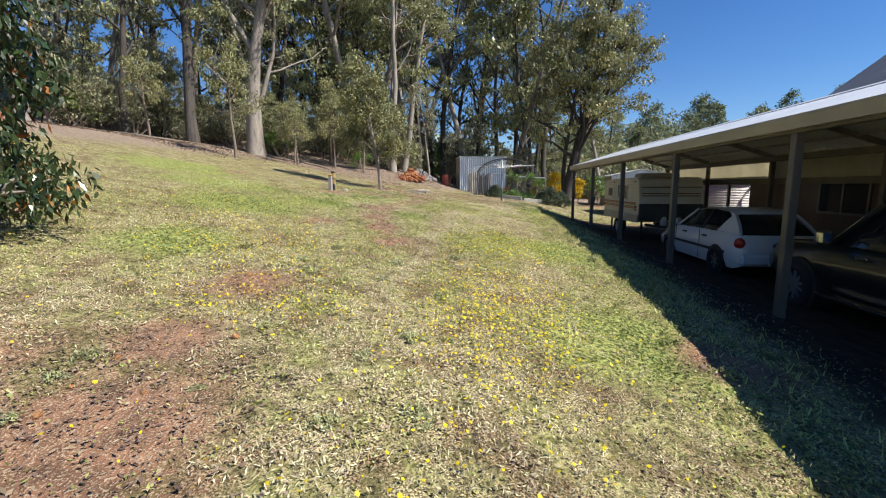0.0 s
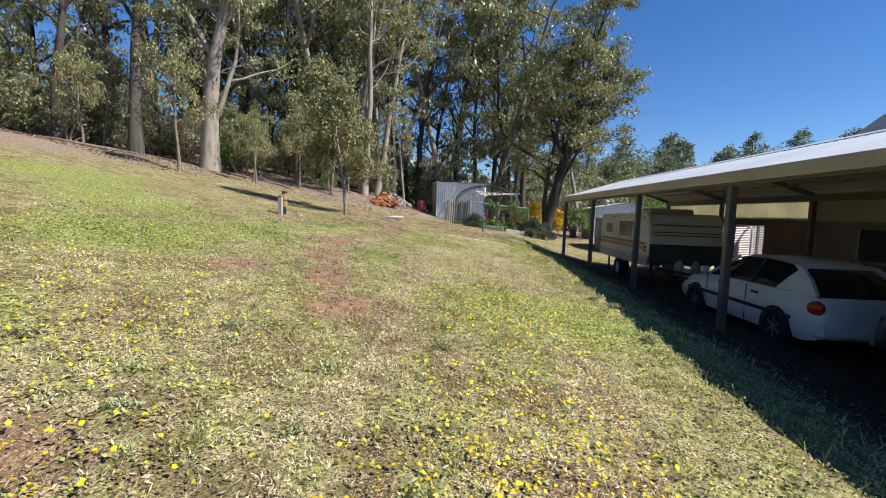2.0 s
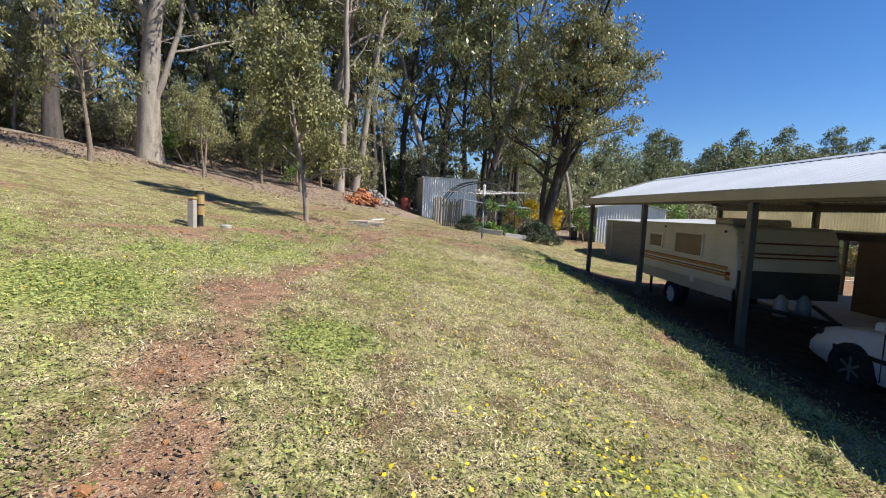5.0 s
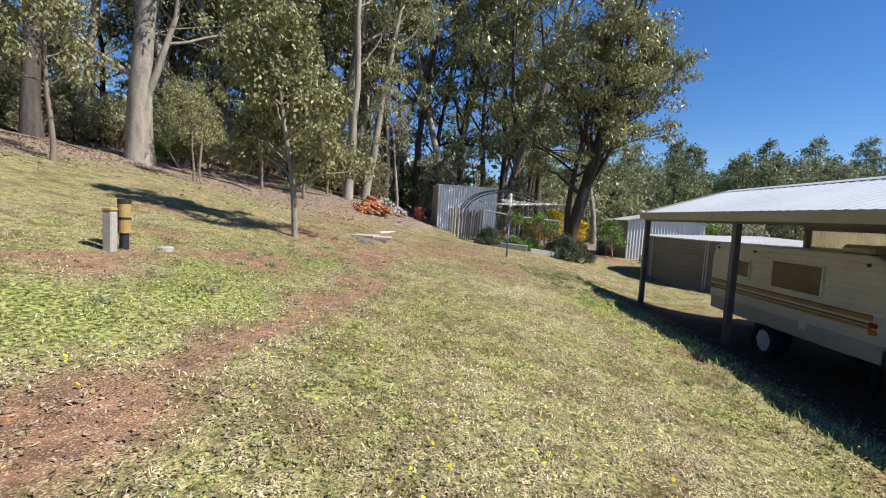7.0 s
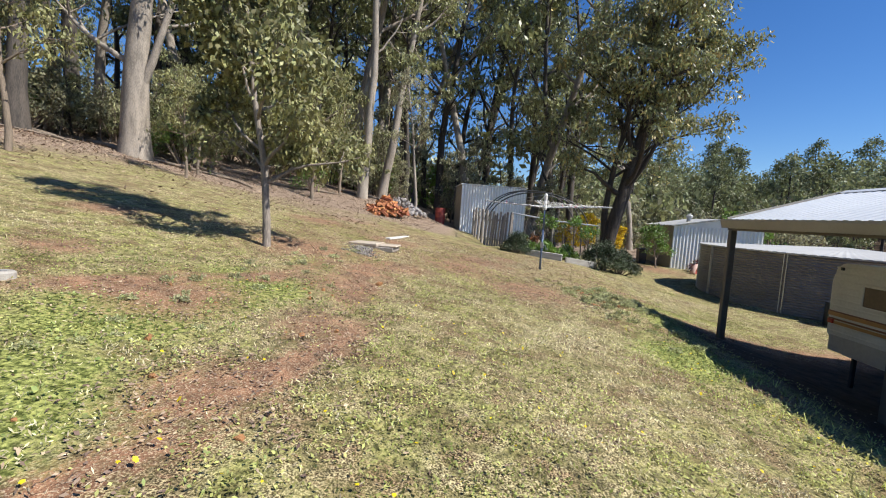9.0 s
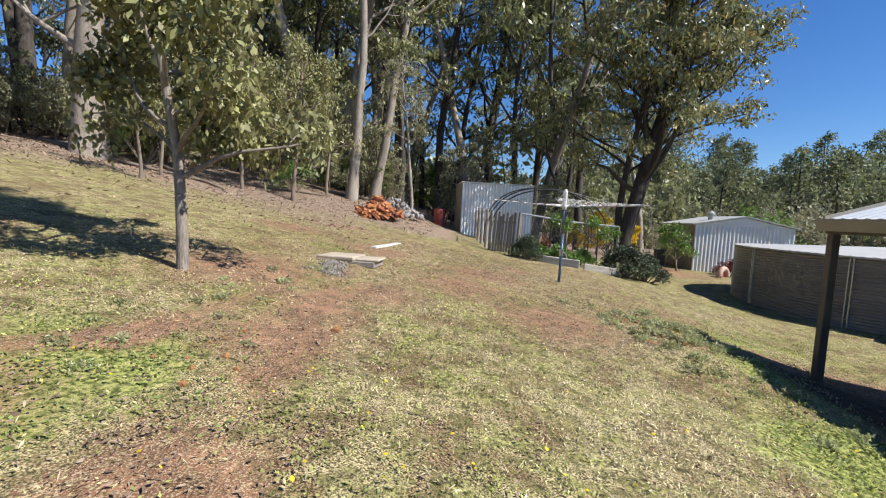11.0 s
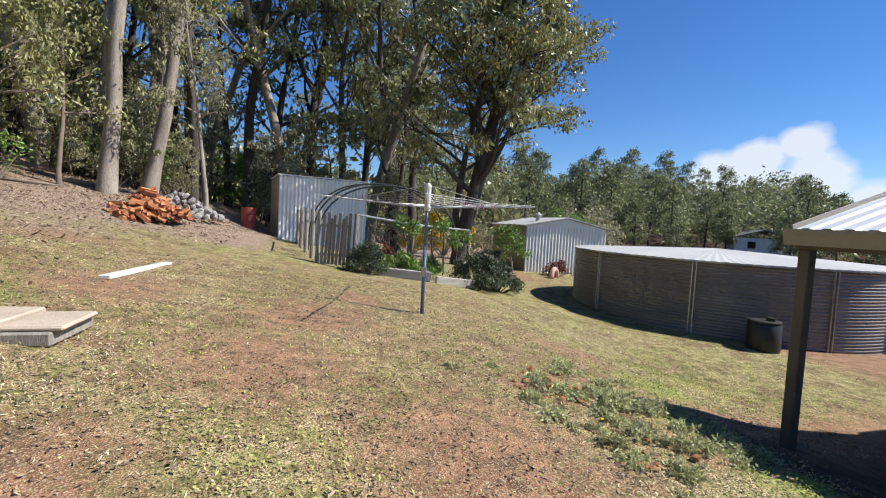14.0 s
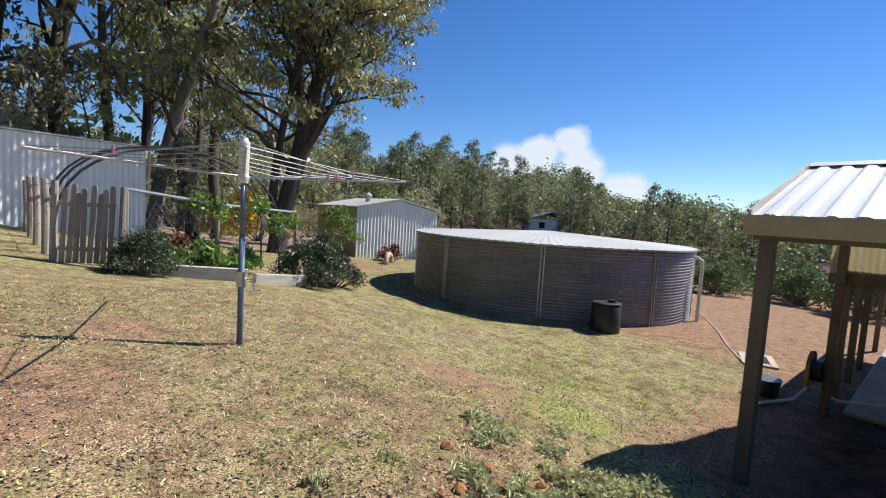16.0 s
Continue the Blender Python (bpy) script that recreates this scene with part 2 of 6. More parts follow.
def ground_material():
    m = bpy.data.materials.new("dry_grass_and_red_earth")
    m.use_nodes = True
    t = m.node_tree
    N, L = t.nodes.new, t.links.new
    p = t.nodes["Principled BSDF"]
    p.inputs["Roughness"].default_value = 0.95
    p.inputs["Specular IOR Level"].default_value = 0.15
    co = N("ShaderNodeTexCoord").outputs["Object"]
    at = N("ShaderNodeVertexColor")
    at.layer_name = "zone"
    sep = N("ShaderNodeSeparateColor")
    L(at.outputs[0], sep.inputs[0])

    def noise_tex(scale, detail=4):
        n = N("ShaderNodeTexNoise")
        n.inputs["Scale"].default_value, n.inputs["Detail"].default_value = scale, detail
        L(co, n.inputs[0])
        return n.outputs[0]

    def ramp(f, a, b, lo, hi):
        r = N("ShaderNodeValToRGB")
        r.color_ramp.elements[0].position, r.color_ramp.elements[1].position = lo, hi
        r.color_ramp.elements[0].color, r.color_ramp.elements[1].color = (*a, 1), (*b, 1)
        L(f, r.inputs[0])
        return r.outputs[0]

    def mix(f, a, b):
        x = N("ShaderNodeMix")
        x.data_type = "RGBA"
        L(f, x.inputs["Factor"])
        L(a, x.inputs["A"])
        L(b, x.inputs["B"])
        return x.outputs["Result"]

    def math2(op, a, b):
        x = N("ShaderNodeMath")
        x.operation = op
        for i, v in enumerate((a, b)):
            if isinstance(v, float):
                x.inputs[i].default_value = v
            else:
                L(v, x.inputs[i])
        x.use_clamp = True
        return x.outputs[0]

    fine, mid, big, speck = noise_tex(28, 5), noise_tex(5, 5), noise_tex(0.7, 4), noise_tex(90, 2)
    green = ramp(fine, (0.06, 0.065, 0.018), (0.46, 0.44, 0.16), 0.38, 0.63)
    straw = ramp(speck, (0.085, 0.062, 0.032), (0.62, 0.53, 0.29), 0.41, 0.63)
    grass = mix(ramp(math2("ADD", mid, math2("SUBTRACT", big, 0.5)), (0, 0, 0), (1, 1, 1), 0.35, 0.62), green, straw)
    brown = ramp(speck, (0.05, 0.032, 0.018), (0.34, 0.22, 0.13), 0.42, 0.64)
    grass = mix(ramp(math2("ADD", noise_tex(2.3, 5), math2("MULTIPLY", math2("SUBTRACT", fine, 0.5), 0.6)), (0, 0, 0), (0.85, 0.85, 0.85), 0.5, 0.66), grass, brown)
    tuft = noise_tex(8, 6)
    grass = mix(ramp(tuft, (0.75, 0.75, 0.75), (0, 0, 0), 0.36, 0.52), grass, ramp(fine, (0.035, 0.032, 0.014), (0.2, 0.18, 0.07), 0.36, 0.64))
    lush = ramp(fine, (0.07, 0.085, 0.02), (0.4, 0.42, 0.13), 0.38, 0.63)
    earth = ramp(mid, (0.115, 0.064, 0.04), (0.33, 0.175, 0.102), 0.3, 0.7)
    earth = mix(ramp(speck, (0, 0, 0), (0.55, 0.55, 0.55), 0.52, 0.62), earth, ramp(fine, (0.42, 0.32, 0.21), (0.62, 0.5, 0.34), 0.4, 0.6))
    duff = ramp(fine, (0.1, 0.068, 0.05), (0.42, 0.32, 0.24), 0.36, 0.64)
    edge = math2("MULTIPLY", math2("SUBTRACT", mid, 0.5), 1.6)
    col = mix(ramp(math2("ADD", sep.outputs[1], edge), (0, 0, 0), (1, 1, 1), 0.35, 0.65), grass, lush)
    edge2 = math2("ADD", sep.outputs[0], math2("MULTIPLY", math2("SUBTRACT", fine, 0.45), 1.4))
    col = mix(ramp(edge2, (0, 0, 0), (1, 1, 1), 0.3, 0.75), col, earth)
    col = mix(ramp(math2("ADD", sep.outputs[2], edge), (0, 0, 0), (1, 1, 1), 0.3, 0.8), col, duff)
    # dark loam colour, deepened to carry the carport's shade
    loam_shade = ramp(mid, (0.035, 0.024, 0.017), (0.10, 0.066, 0.045), 0.3, 0.7)
    col = mix(ramp(at.outputs[1], (0, 0, 0), (1, 1, 1), 0.2, 0.9), col, loam_shade)
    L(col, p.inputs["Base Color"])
    b = N("ShaderNodeBump")
    b.inputs["Strength"].default_value, b.inputs["Distance"].default_value = 1.0, 0.07
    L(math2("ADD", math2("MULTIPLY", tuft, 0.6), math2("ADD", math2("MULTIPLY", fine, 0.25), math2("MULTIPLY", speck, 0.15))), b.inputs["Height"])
    L(b.outputs[0], p.inputs["Normal"])
    return m


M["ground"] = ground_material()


# ---------------------------------------------------------------- building helpers
def mesh_of(name, verts, faces, material, smooth=False):
    me = bpy.data.meshes.new(name)
    me.from_pydata(verts, [], faces)
    me.materials.append(material)
    if smooth:
        me.shade_smooth()
    return me


def quads(name, v, material):
    """Mesh of free quads from an (n, 4, 3) array."""
    n = len(v)
    me = bpy.data.meshes.new(name)
    me.vertices.add(4 * n)
    me.loops.add(4 * n)
    me.polygons.add(n)
    me.vertices.foreach_set("co", np.ascontiguousarray(v, dtype=np.float32).ravel())
    me.loops.foreach_set("vertex_index", np.arange(4 * n, dtype=np.int32))
    me.polygons.foreach_set("loop_start", np.arange(0, 4 * n, 4, dtype=np.int32))
    me.update()
    me.validate()
    me.materials.append(material)
    return me


def place(ob, parent):
    if parent is not None:
        ob.parent = parent
    return ob


def part(name, bm, material, parent=None, label="", smooth=False):
    """One bmesh as one object, under a thing or a part."""
    me = bpy.data.meshes.new(name)
    bmesh.ops.recalc_face_normals(bm, faces=bm.faces)
    bm.to_mesh(me)
    bm.free()
    me.materials.append(M[material] if isinstance(material, str) else material)
    if smooth:
        me.shade_smooth()
    ob = place(new(name, me), parent)
    return tagged(ob, label)


def thing(name, at, label, category, group="", turn=0.0, kind=""):
    ob = new(name)
    ob.empty_display_size = 0.1
    ob.matrix_world = pose(*at, 0, 0, turn)
    return tagged(ob, label, category, group, kind)


def box(bm, lo, hi, bevel=0.0, m=None):
    lo, hi = Vector(lo), Vector(hi)
    mm = Matrix.Translation((lo + hi) / 2) @ Matrix.Diagonal((*(hi - lo), 1))
    r = bmesh.ops.create_cube(bm, size=1, matrix=(m @ mm) if m else mm)
    if bevel:
        es = list({e for v in r["verts"] for e in v.link_edges})
        bmesh.ops.bevel(bm, geom=es, offset=bevel, segments=1, affect="EDGES")
    return bm


def sweep(pts, radii, seg=7, closed=True):
    """Vertices and faces of a tube along a line of points."""
    pts = [Vector(q) for q in pts]
    vs, fs = [], []
    up = Vector((0.13, 0.97, 0.2)).normalized()
    for i, q in enumerate(pts):
        d = (pts[min(i + 1, len(pts) - 1)] - pts[max(i - 1, 0)]).normalized()
        a = d.cross(up)
        if a.length < 1e-3:
            a = d.cross(Vector((1, 0, 0)))
        a.normalize()
        b = d.cross(a)
        for k in range(seg):
            an = 2 * math.pi * k / seg
            vs.append(q + (a * math.cos(an) + b * math.sin(an)) * radii[i])
    for i in range(len(pts) - 1):
        for k in range(seg):
            k2 = (k + 1) % seg
            fs.append((i * seg + k, i * seg + k2, (i + 1) * seg + k2, (i + 1) * seg + k))
    if closed:
        fs.append(tuple(reversed(range(seg))))
        fs.append(tuple(range((len(pts) - 1) * seg, len(pts) * seg)))
    return vs, fs


def tube(bm, pts, r, seg=8):
    radii = r if isinstance(r, (list, tuple)) else [r] * len(pts)
    vs, fs = sweep(pts, radii, seg)
    bv = [bm.verts.new(v) for v in vs]
    for f in fs:
        bm.faces.new([bv[i] for i in f])
    return bm


def prism(bm, poly, axis, a, b, inset=0.0):
    """Extrude a closed outline of (u, v) along an axis from a to b."""
    def at(u, v, w):
        return {"x": (w, u, v), "y": (u, w, v), "z": (u, v, w)}[axis]
    va = [bm.verts.new(at(u, v, a)) for u, v in poly]
    vb = [bm.verts.new(at(u, v, b)) for u, v in poly]
    n = len(poly)
    bm.faces.new(va)
    bm.faces.new(list(reversed(vb)))
    for i in range(n):
        bm.faces.new((va[i], vb[i], vb[(i + 1) % n], va[(i + 1) % n]))
    return bm


def corrugated(bm, origin, along, across, normal, length, width, pitch, depth, thick=0.004, per=6, square=False):
    """A ribbed sheet: ribs run along, repeat across."""
    o, al, ac, no = (Vector(q) for q in (origin, along, across, normal))
    n = max(2, int(round(width / pitch * per)))
    rows = []
    for i in range(n + 1):
        u = width * i / n
        s = math.sin(2 * math.pi * u / pitch)
        if square:
            s = max(-1.0, min(1.0, 2.2 * s))
        q = o + ac * u + no * (depth * 0.5 * s)
        rows.append([bm.verts.new(q), bm.verts.new(q + al * length), bm.verts.new(q - no * thick), bm.verts.new(q + al * length - no * thick)])
    for r, s in zip(rows, rows[1:]):
        bm.faces.new((r[0], s[0], s[1], r[1]))
        bm.faces.new((r[2], r[3], s[3], s[2]))
        bm.faces.new((r[0], r[2], s[2], s[0]))
        bm.faces.new((r[1], s[1], s[3], r[3]))
    for r in (rows[0], rows[-1]):
        bm.faces.new((r[0], r[1], r[3], r[2]))
    return bm


# ---------------------------------------------------------------- ground
def ease(a, b, v):
    q = min(1.0, max(0.0, (v - a) / (b - a)))
    return q * q * (3 - 2 * q)


def ground(x, y):
    """Height of the ground: a slope that falls to the level pad of the carport and the tank."""
    yy = max(y, -14.0)
    zc = 0.13 + 1.05 * (1 - math.exp(-yy / 8)) if yy > 0 else 0.13 + 0.13 * yy
    lawn = zc - 0.14 * x + 0.004 * min(-x, 14) ** 2 if x < 0 else zc - 0.12 * min(x, 14)
    if x < -40:
        lawn = zc + 0.14 * 40 + 0.784 + 0.03 * (-40 - x)
    lawn += 0.9 * ease(29, 37, y) * ease(1, -5, x)
    pad = -0.18 - 0.03 * (min(x, 22) - 6) + 0.012 * (min(y, 45) - 21)
    pad -= 2.2 * ease(20, 60, x)
    w = ease(4, 8 + 4 * ease(24, 32, y), x)
    far = ease(80, 400, math.hypot(x, y)) * 6.0
    dx, dy = x - 2, y - 20
    if dx > 20:
        far += (2.0 + 13.0 * ease(0.2, 0.85, math.atan2(dy, dx))) * ease(70, 170, math.hypot(dx, dy))
    rough = 0.035 * noise.noise((x * 0.9, y * 0.9, 0.3)) + 0.05 * noise.noise((x * 0.3, y * 0.3, 4.1)) * (1 - w)
    lip = math.exp(-((x - 4.15) / 0.6) ** 2) * ease(24, 20, y)
    rough += lip * (0.06 * ease(10, 3, y) + 0.09 * noise.noise((x * 2.2, y * 2.2, 7.7)) + 0.05 * noise.noise((x * 5, y * 5, 2.2)))
    rough += 0.1 * math.exp(-((x - 4.05) / 0.45) ** 2 - ((y - 21.1) / 0.8) ** 2)
    return lawn * (1 - w) + pad * w + rough + far


BARE = [(-0.56, 12.15, 0.5), (-2.5, 14.5, 0.45), (0.74, 7.95, 0.35), (-0.8, 8.9, 0.3), (-0.2, 10.4, 0.35), (0.3, 9.3, 0.3), (0.0, 3.9, 0.4),
        (-0.1, 5.25, 0.4), (-1.0, 2.6, 1.0), (0.3, 2.9, 0.7), (-0.25, 14.9, 0.5), (-0.2, 16.5, 0.45), (-1.5, 16.4, 0.7), (3.3, 22.1, 0.5), (3.95, 20.75, 0.3),
        (-0.5, 18.3, 0.7), (-0.6, 19.4, 0.7), (-1.9, 20.4, 1.3), (-0.2, 20.6, 0.8), (0.8, 22.3, 1.2), (2.2, 20.8, 1.2),
        (1.2, 24.2, 1.3), (-1.2, 24.6, 1.2), (-3.6, 25.5, 1.0), (-3.2, 16.9, 0.4), (4.3, 15.2, 0.4), (4.4, 17.4, 0.4), (5.0, 24.0, 0.9),
        (4.2, 2.6, 0.5), (4.1, 4.8, 0.4), (-6.0, 15.0, 0.5), (-5.0, 19.5, 0.6), (2.0, 26.0, 0.7), (-3.4, 28.5, 1.2), (4.3, 12.9, 0.3)]
LUSH = [(-1.7, 11.5, 1.1), (3.0, 9.0, 1.4), (-1.3, 17.3, 0.8), (-1.1, 14.4, 0.9), (-2.6, 9.5, 1.4), (3.9, 18.0, 0.9),
        (4.5, 20.3, 0.6), (4.4, 21.5, 0.6), (-1.5, 15.6, 0.7), (-1.25, 16.6, 0.6), (-1.7, 13.2, 0.9), (0.5, 11.2, 0.5), (-0.9, 20.4, 0.45), (-1.3, 21.2, 0.4), (-4.5, 12.0, 1.8), (-1.6, 6.2, 0.9), (3.3, 5.0, 1.0), (-1.2, 19.2, 0.5), (-1.9, 23.6, 0.6), (5.6, 22.9, 0.8), (-7.0, 14.0, 2.0)]


RUTS = [[(0.74, 7.95), (0.19, 9.25), (-0.1, 10.6), (-0.48, 11.9), (-0.5, 13.2), (-0.08, 14.9), (0.15, 16.35), (-0.3, 18.0), (-0.6, 19.5), (-1.0, 21.5)],
        [(-3.4, 13.6), (-2.7, 15.0), (-1.9, 16.6), (-1.3, 18.0), (-1.2, 19.6)]]


def rut(x, y):
    """Nearness to the worn wheel ruts, broken up along their length."""
    best = 0.0
    for line, wide in zip(RUTS, (0.2, 0.26)):
        for (ax, ay), (bx, by) in zip(line, line[1:]):
            if ay - 0.6 < y < by + 0.6:
                u = min(1.0, max(0.0, (y - ay) / (by - ay)))
                d = (x - ax - (bx - ax) * u) / wide
                best = max(best, math.exp(-d * d) * ease(line[0][1] - 0.5, line[0][1], y) * ease(line[-1][1] + 0.5, line[-1][1], y))
    return best * (0.72 + 0.6 * noise.noise((x * 1.6, y * 1.1, 3.3)))


def zone(x, y):
    w = ease(4.7, 6.0, x) * ease(23.5, 21.5, y)
    earth = 0.9 * w
    for bx, by, r in BARE:
        earth = max(earth, (0.95 if by < 13 else 0.72) * math.exp(-((x - bx) ** 2 + ((y - by) * 0.85) ** 2) / (r * r)))
    earth = max(earth, rut(x, y))
    earth = max(earth, 0.36 * ease(18.5, 22, y) * ease(33, 28, y) * ease(-6, -2, x) * ease(6.5, 4.5, x))
    earth = max(earth, 0.8 * ease(10.5, 13, x) * ease(10, 14, y) * ease(30, 27, y))
    earth = max(earth, 0.7 * math.exp(-((x - 11) / 1.8) ** 2 - ((y - 38) / 3.0) ** 2))
    lush = 0.0
    for bx, by, r in LUSH:
        lush = max(lush, 0.85 * math.exp(-((x - bx) ** 2 + (y - by) ** 2) / (r * r)))
    litter = max(ease(-8.0, -14.0, x) * ease(8, 16, y), ease(29.5, 33, y - 0.45 * min(0, x + 3)) * ease(1.0, -1.0, x), ease(40, 44, y), ease(-16, -22, x))
    litter = max(litter, 0.6 * ease(24, 30, y) * ease(-1.5, -4, x))
    # paints carport shade into the dirt floor; the next line darkens far ground
    loam_shade = ease(4.4, 5.5, x) * ease(22.2, 20.8, y) * ease(12.5, 11.5, x)
    loam_shade = max(loam_shade, 0.9 * ease(55, 80, math.hypot(x, y)))
    return earth, lush, litter * 0.95, loam_shade


def build_ground():
    def axis(lo, hi, step, far):
        a = list(np.arange(lo, hi + step / 2, step))
        s, v = step, hi
        while v < far:
            s *= 1.25
            v += s
            a.append(v)
        s, v = step, lo
        while v > -far:
            s *= 1.25
            v -= s
            a.insert(0, v)
        return a
    xs, ys = axis(-8, 9, 0.14, 900), axis(0.5, 34, 0.16, 900)
    vs = [(x, y, ground(x, y)) for y in ys for x in xs]
    n = len(xs)
    fs = [(j * n + i, j * n + i + 1, (j + 1) * n + i + 1, (j + 1) * n + i) for j in range(len(ys) - 1) for i in range(n - 1)]
    me = mesh_of("ground", vs, fs, M["ground"], True)
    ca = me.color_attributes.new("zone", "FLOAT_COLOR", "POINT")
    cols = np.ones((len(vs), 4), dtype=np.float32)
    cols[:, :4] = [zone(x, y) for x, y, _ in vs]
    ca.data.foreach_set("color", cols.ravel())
    return tagged(new("ground", me), "sloping lawn of dry grass, weeds and red earth", "ground", kind="structure")


build_ground()


# ---------------------------------------------------------------- carport
EAVE_X, RIDGE_X, BACK_X = 5.98, 8.04, 10.08
EAVE_Z, RIDGE_Z = 2.40, 3.05
Y_END, Y_FAR = 21.6, -4.6
POST_Y = [21.47 - 3.55 * k for k in range(8)]


def carport():
    root = thing("carport", (6.0, 21.6, 0), "long steel carport with white ribbed gable roof and brown posts", "carport")
    root.matrix_world = Matrix.Identity(4)
    for side, ex in (("front", EAVE_X), ("back", BACK_X)):
        d = Vector((RIDGE_X - ex, 0, RIDGE_Z - EAVE_Z))
        ln = d.length
        d.normalize()
        nrm = Vector((-d.z, 0, d.x)) if d.x > 0 else Vector((d.z, 0, -d.x))
        bm = bmesh.new()
        corrugated(bm, (ex, Y_FAR, EAVE_Z + 0.02), d, (0, 1, 0), nrm, ln, Y_END - Y_FAR, 0.19, 0.022, square=True)
        part("roof_sheet", bm, "roof", root, "white ribbed steel roof sheeting")
        bm = bmesh.new()
        s = -1 if ex == EAVE_X else 1
        prism(bm, [(ex, EAVE_Z - 0.15), (ex + s * 0.085, EAVE_Z - 0.15), (ex + s * 0.12, EAVE_Z - 0.02), (ex + s * 0.12, EAVE_Z + 0.015), (ex, EAVE_Z + 0.015)], "y", Y_FAR, Y_END + 0.02)
        part("gutter", bm, "gutter", root, "beige steel gutter")
    bm = bmesh.new()
    prism(bm, [(RIDGE_X - 0.13, RIDGE_Z + 0.0), (RIDGE_X, RIDGE_Z + 0.055), (RIDGE_X + 0.13, RIDGE_Z + 0.0), (RIDGE_X, RIDGE_Z + 0.04)], "y", Y_FAR, Y_END)
    part("ridge_cap", bm, "roof", root)
    for yv in (Y_END, Y_FAR):
        bm = bmesh.new()
        for ex in (EAVE_X, BACK_X):
            d = 1 if ex < RIDGE_X else -1
            prism(bm, [(ex, EAVE_Z - 0.06), (RIDGE_X, RIDGE_Z - 0.06), (RIDGE_X, RIDGE_Z + 0.06), (ex, EAVE_Z + 0.06)], "y", yv, yv + 0.022)
        part("barge_board", bm, "gutter", root)
    for ex in (6.03, 10.0):
        bm = box(bmesh.new(), (ex - 0.05, Y_FAR, EAVE_Z - 0.19), (ex + 0.05, Y_END - 0.03, EAVE_Z - 0.04), 0.006)
        part("eave_beam", bm, "post", root)
    for py in POST_Y:
        for ex in (6.03, 10.0):
            zb = ground(ex, py) - 0.3
            bm = box(bmesh.new(), (ex - 0.055, py - 0.055, zb), (ex + 0.055, py + 0.055, EAVE_Z - 0.19), 0.008)
            part("post", bm, "post", root, "brown square steel post")
        for ex in (EAVE_X + 0.05, BACK_X - 0.05):
            bm = bmesh.new()
            prism(bm, [(ex, EAVE_Z - 0.13), (RIDGE_X, RIDGE_Z - 0.15), (RIDGE_X, RIDGE_Z - 0.03), (ex, EAVE_Z - 0.01)], "y", py - 0.03, py + 0.03)
            part("rafter", bm, "rafter", root)
    for k in range(1, 3):
        for s in (-1, 1):
            px = RIDGE_X + s * 2.0 * k / 3
            pz = RIDGE_Z - (RIDGE_Z - EAVE_Z) * k / 3 - 0.045
            bm = box(bmesh.new(), (px - 0.025, Y_FAR, pz - 0.05), (px + 0.025, Y_END - 0.03, pz))
            part("purlin", bm, "rafter", root)
    return root


carport()


def rear_screen():
    root = thing("rear_screen", (10.0, 8.5, 1.75), "cream translucent corrugated screen hung along the carport beam", "screen")
    root.matrix_world = Matrix.Identity(4)
    bm = corrugated(bmesh.new(), (10.12, Y_FAR, 1.76), (0, 0, 1), (0, 1, 0), (1, 0, 0), 0.5, 21.62 - Y_FAR, 0.076, 0.016, per=4)
    part("sheet", bm, "poly", root)
    bm = box(bmesh.new(), (10.06, Y_FAR, 1.60), (10.16, 21.62, 1.755), 0.006)
    part("rail", bm, "post", root, "dark brown timber rail")


rear_screen()


# ---------------------------------------------------------------- house behind the carport
def house():
    root = thing("house", (17, 5, 0), "low dark-roofed house behind the carport with open verandah", "house")
    root.matrix_world = Matrix.Identity(4)
    bm = box(bmesh.new(), (12.0, 15.5, -0.9), (12.25, 18.9, 2.15))
    part("wall", bm, "house_wall", root)
    bm = box(bmesh.new(), (12.0, -8, -0.9), (12.25, 15.5, 3.85))
    part("wall", bm, "house_wall", root)
    bm = box(bmesh.new(), (12.25, 18.65, -0.9), (20.9, 18.9, 2.15))
    part("wall", bm, "house_wall", root)
    bm = box(bmesh.new(), (20.9, -8, -0.9), (21.15, 18.9, 2.75))
    part("wall", bm, "house_wall", root)
    bm = box(bmesh.new(), (12.25, -8, -0.9), (20.9, -7.75, 2.75))
    part("wall", bm, "house_wall", root)
    bm = bmesh.new()
    prism(bm, [(12.0, 3.98), (15.3, 6.55), (21.6, 3.12), (21.6, 3.02), (15.3, 6.43), (12.0, 3.86)], "y", -8.6, 16.0)
    part("roof", bm, "house_roof", root, "dark grey sheet roof")
    bm = prism(bmesh.new(), [(12.1, 2.0), (12.1, 3.9), (15.3, 6.3), (21.0, 3.2), (21.0, 2.0)], "y", 15.3, 15.5)
    part("gable_wall", bm, "house_wall", root)
    for wy in (4.0, 9.5, 14.5):
        bm = bmesh.new()
        for lo, hi in (((11.96, wy - 0.9, 0.75), (12.0, wy + 0.9, 0.82)), ((11.96, wy - 0.9, 1.85), (12.0, wy + 0.9, 1.92)),
                       ((11.96, wy - 0.9, 0.82), (12.0, wy - 0.83, 1.85)), ((11.96, wy + 0.83, 0.82), (12.0, wy + 0.9, 1.85)), ((11.96, wy - 0.03, 0.82), (12.0, wy + 0.03, 1.85))):
            box(bm, lo, hi)
        w = part("window", bm, "post", root)
        bm = box(bmesh.new(), (11.98, wy - 0.83, 0.82), (11.995, wy + 0.83, 1.85))
        part("pane", bm, "car_glass", w)


house()


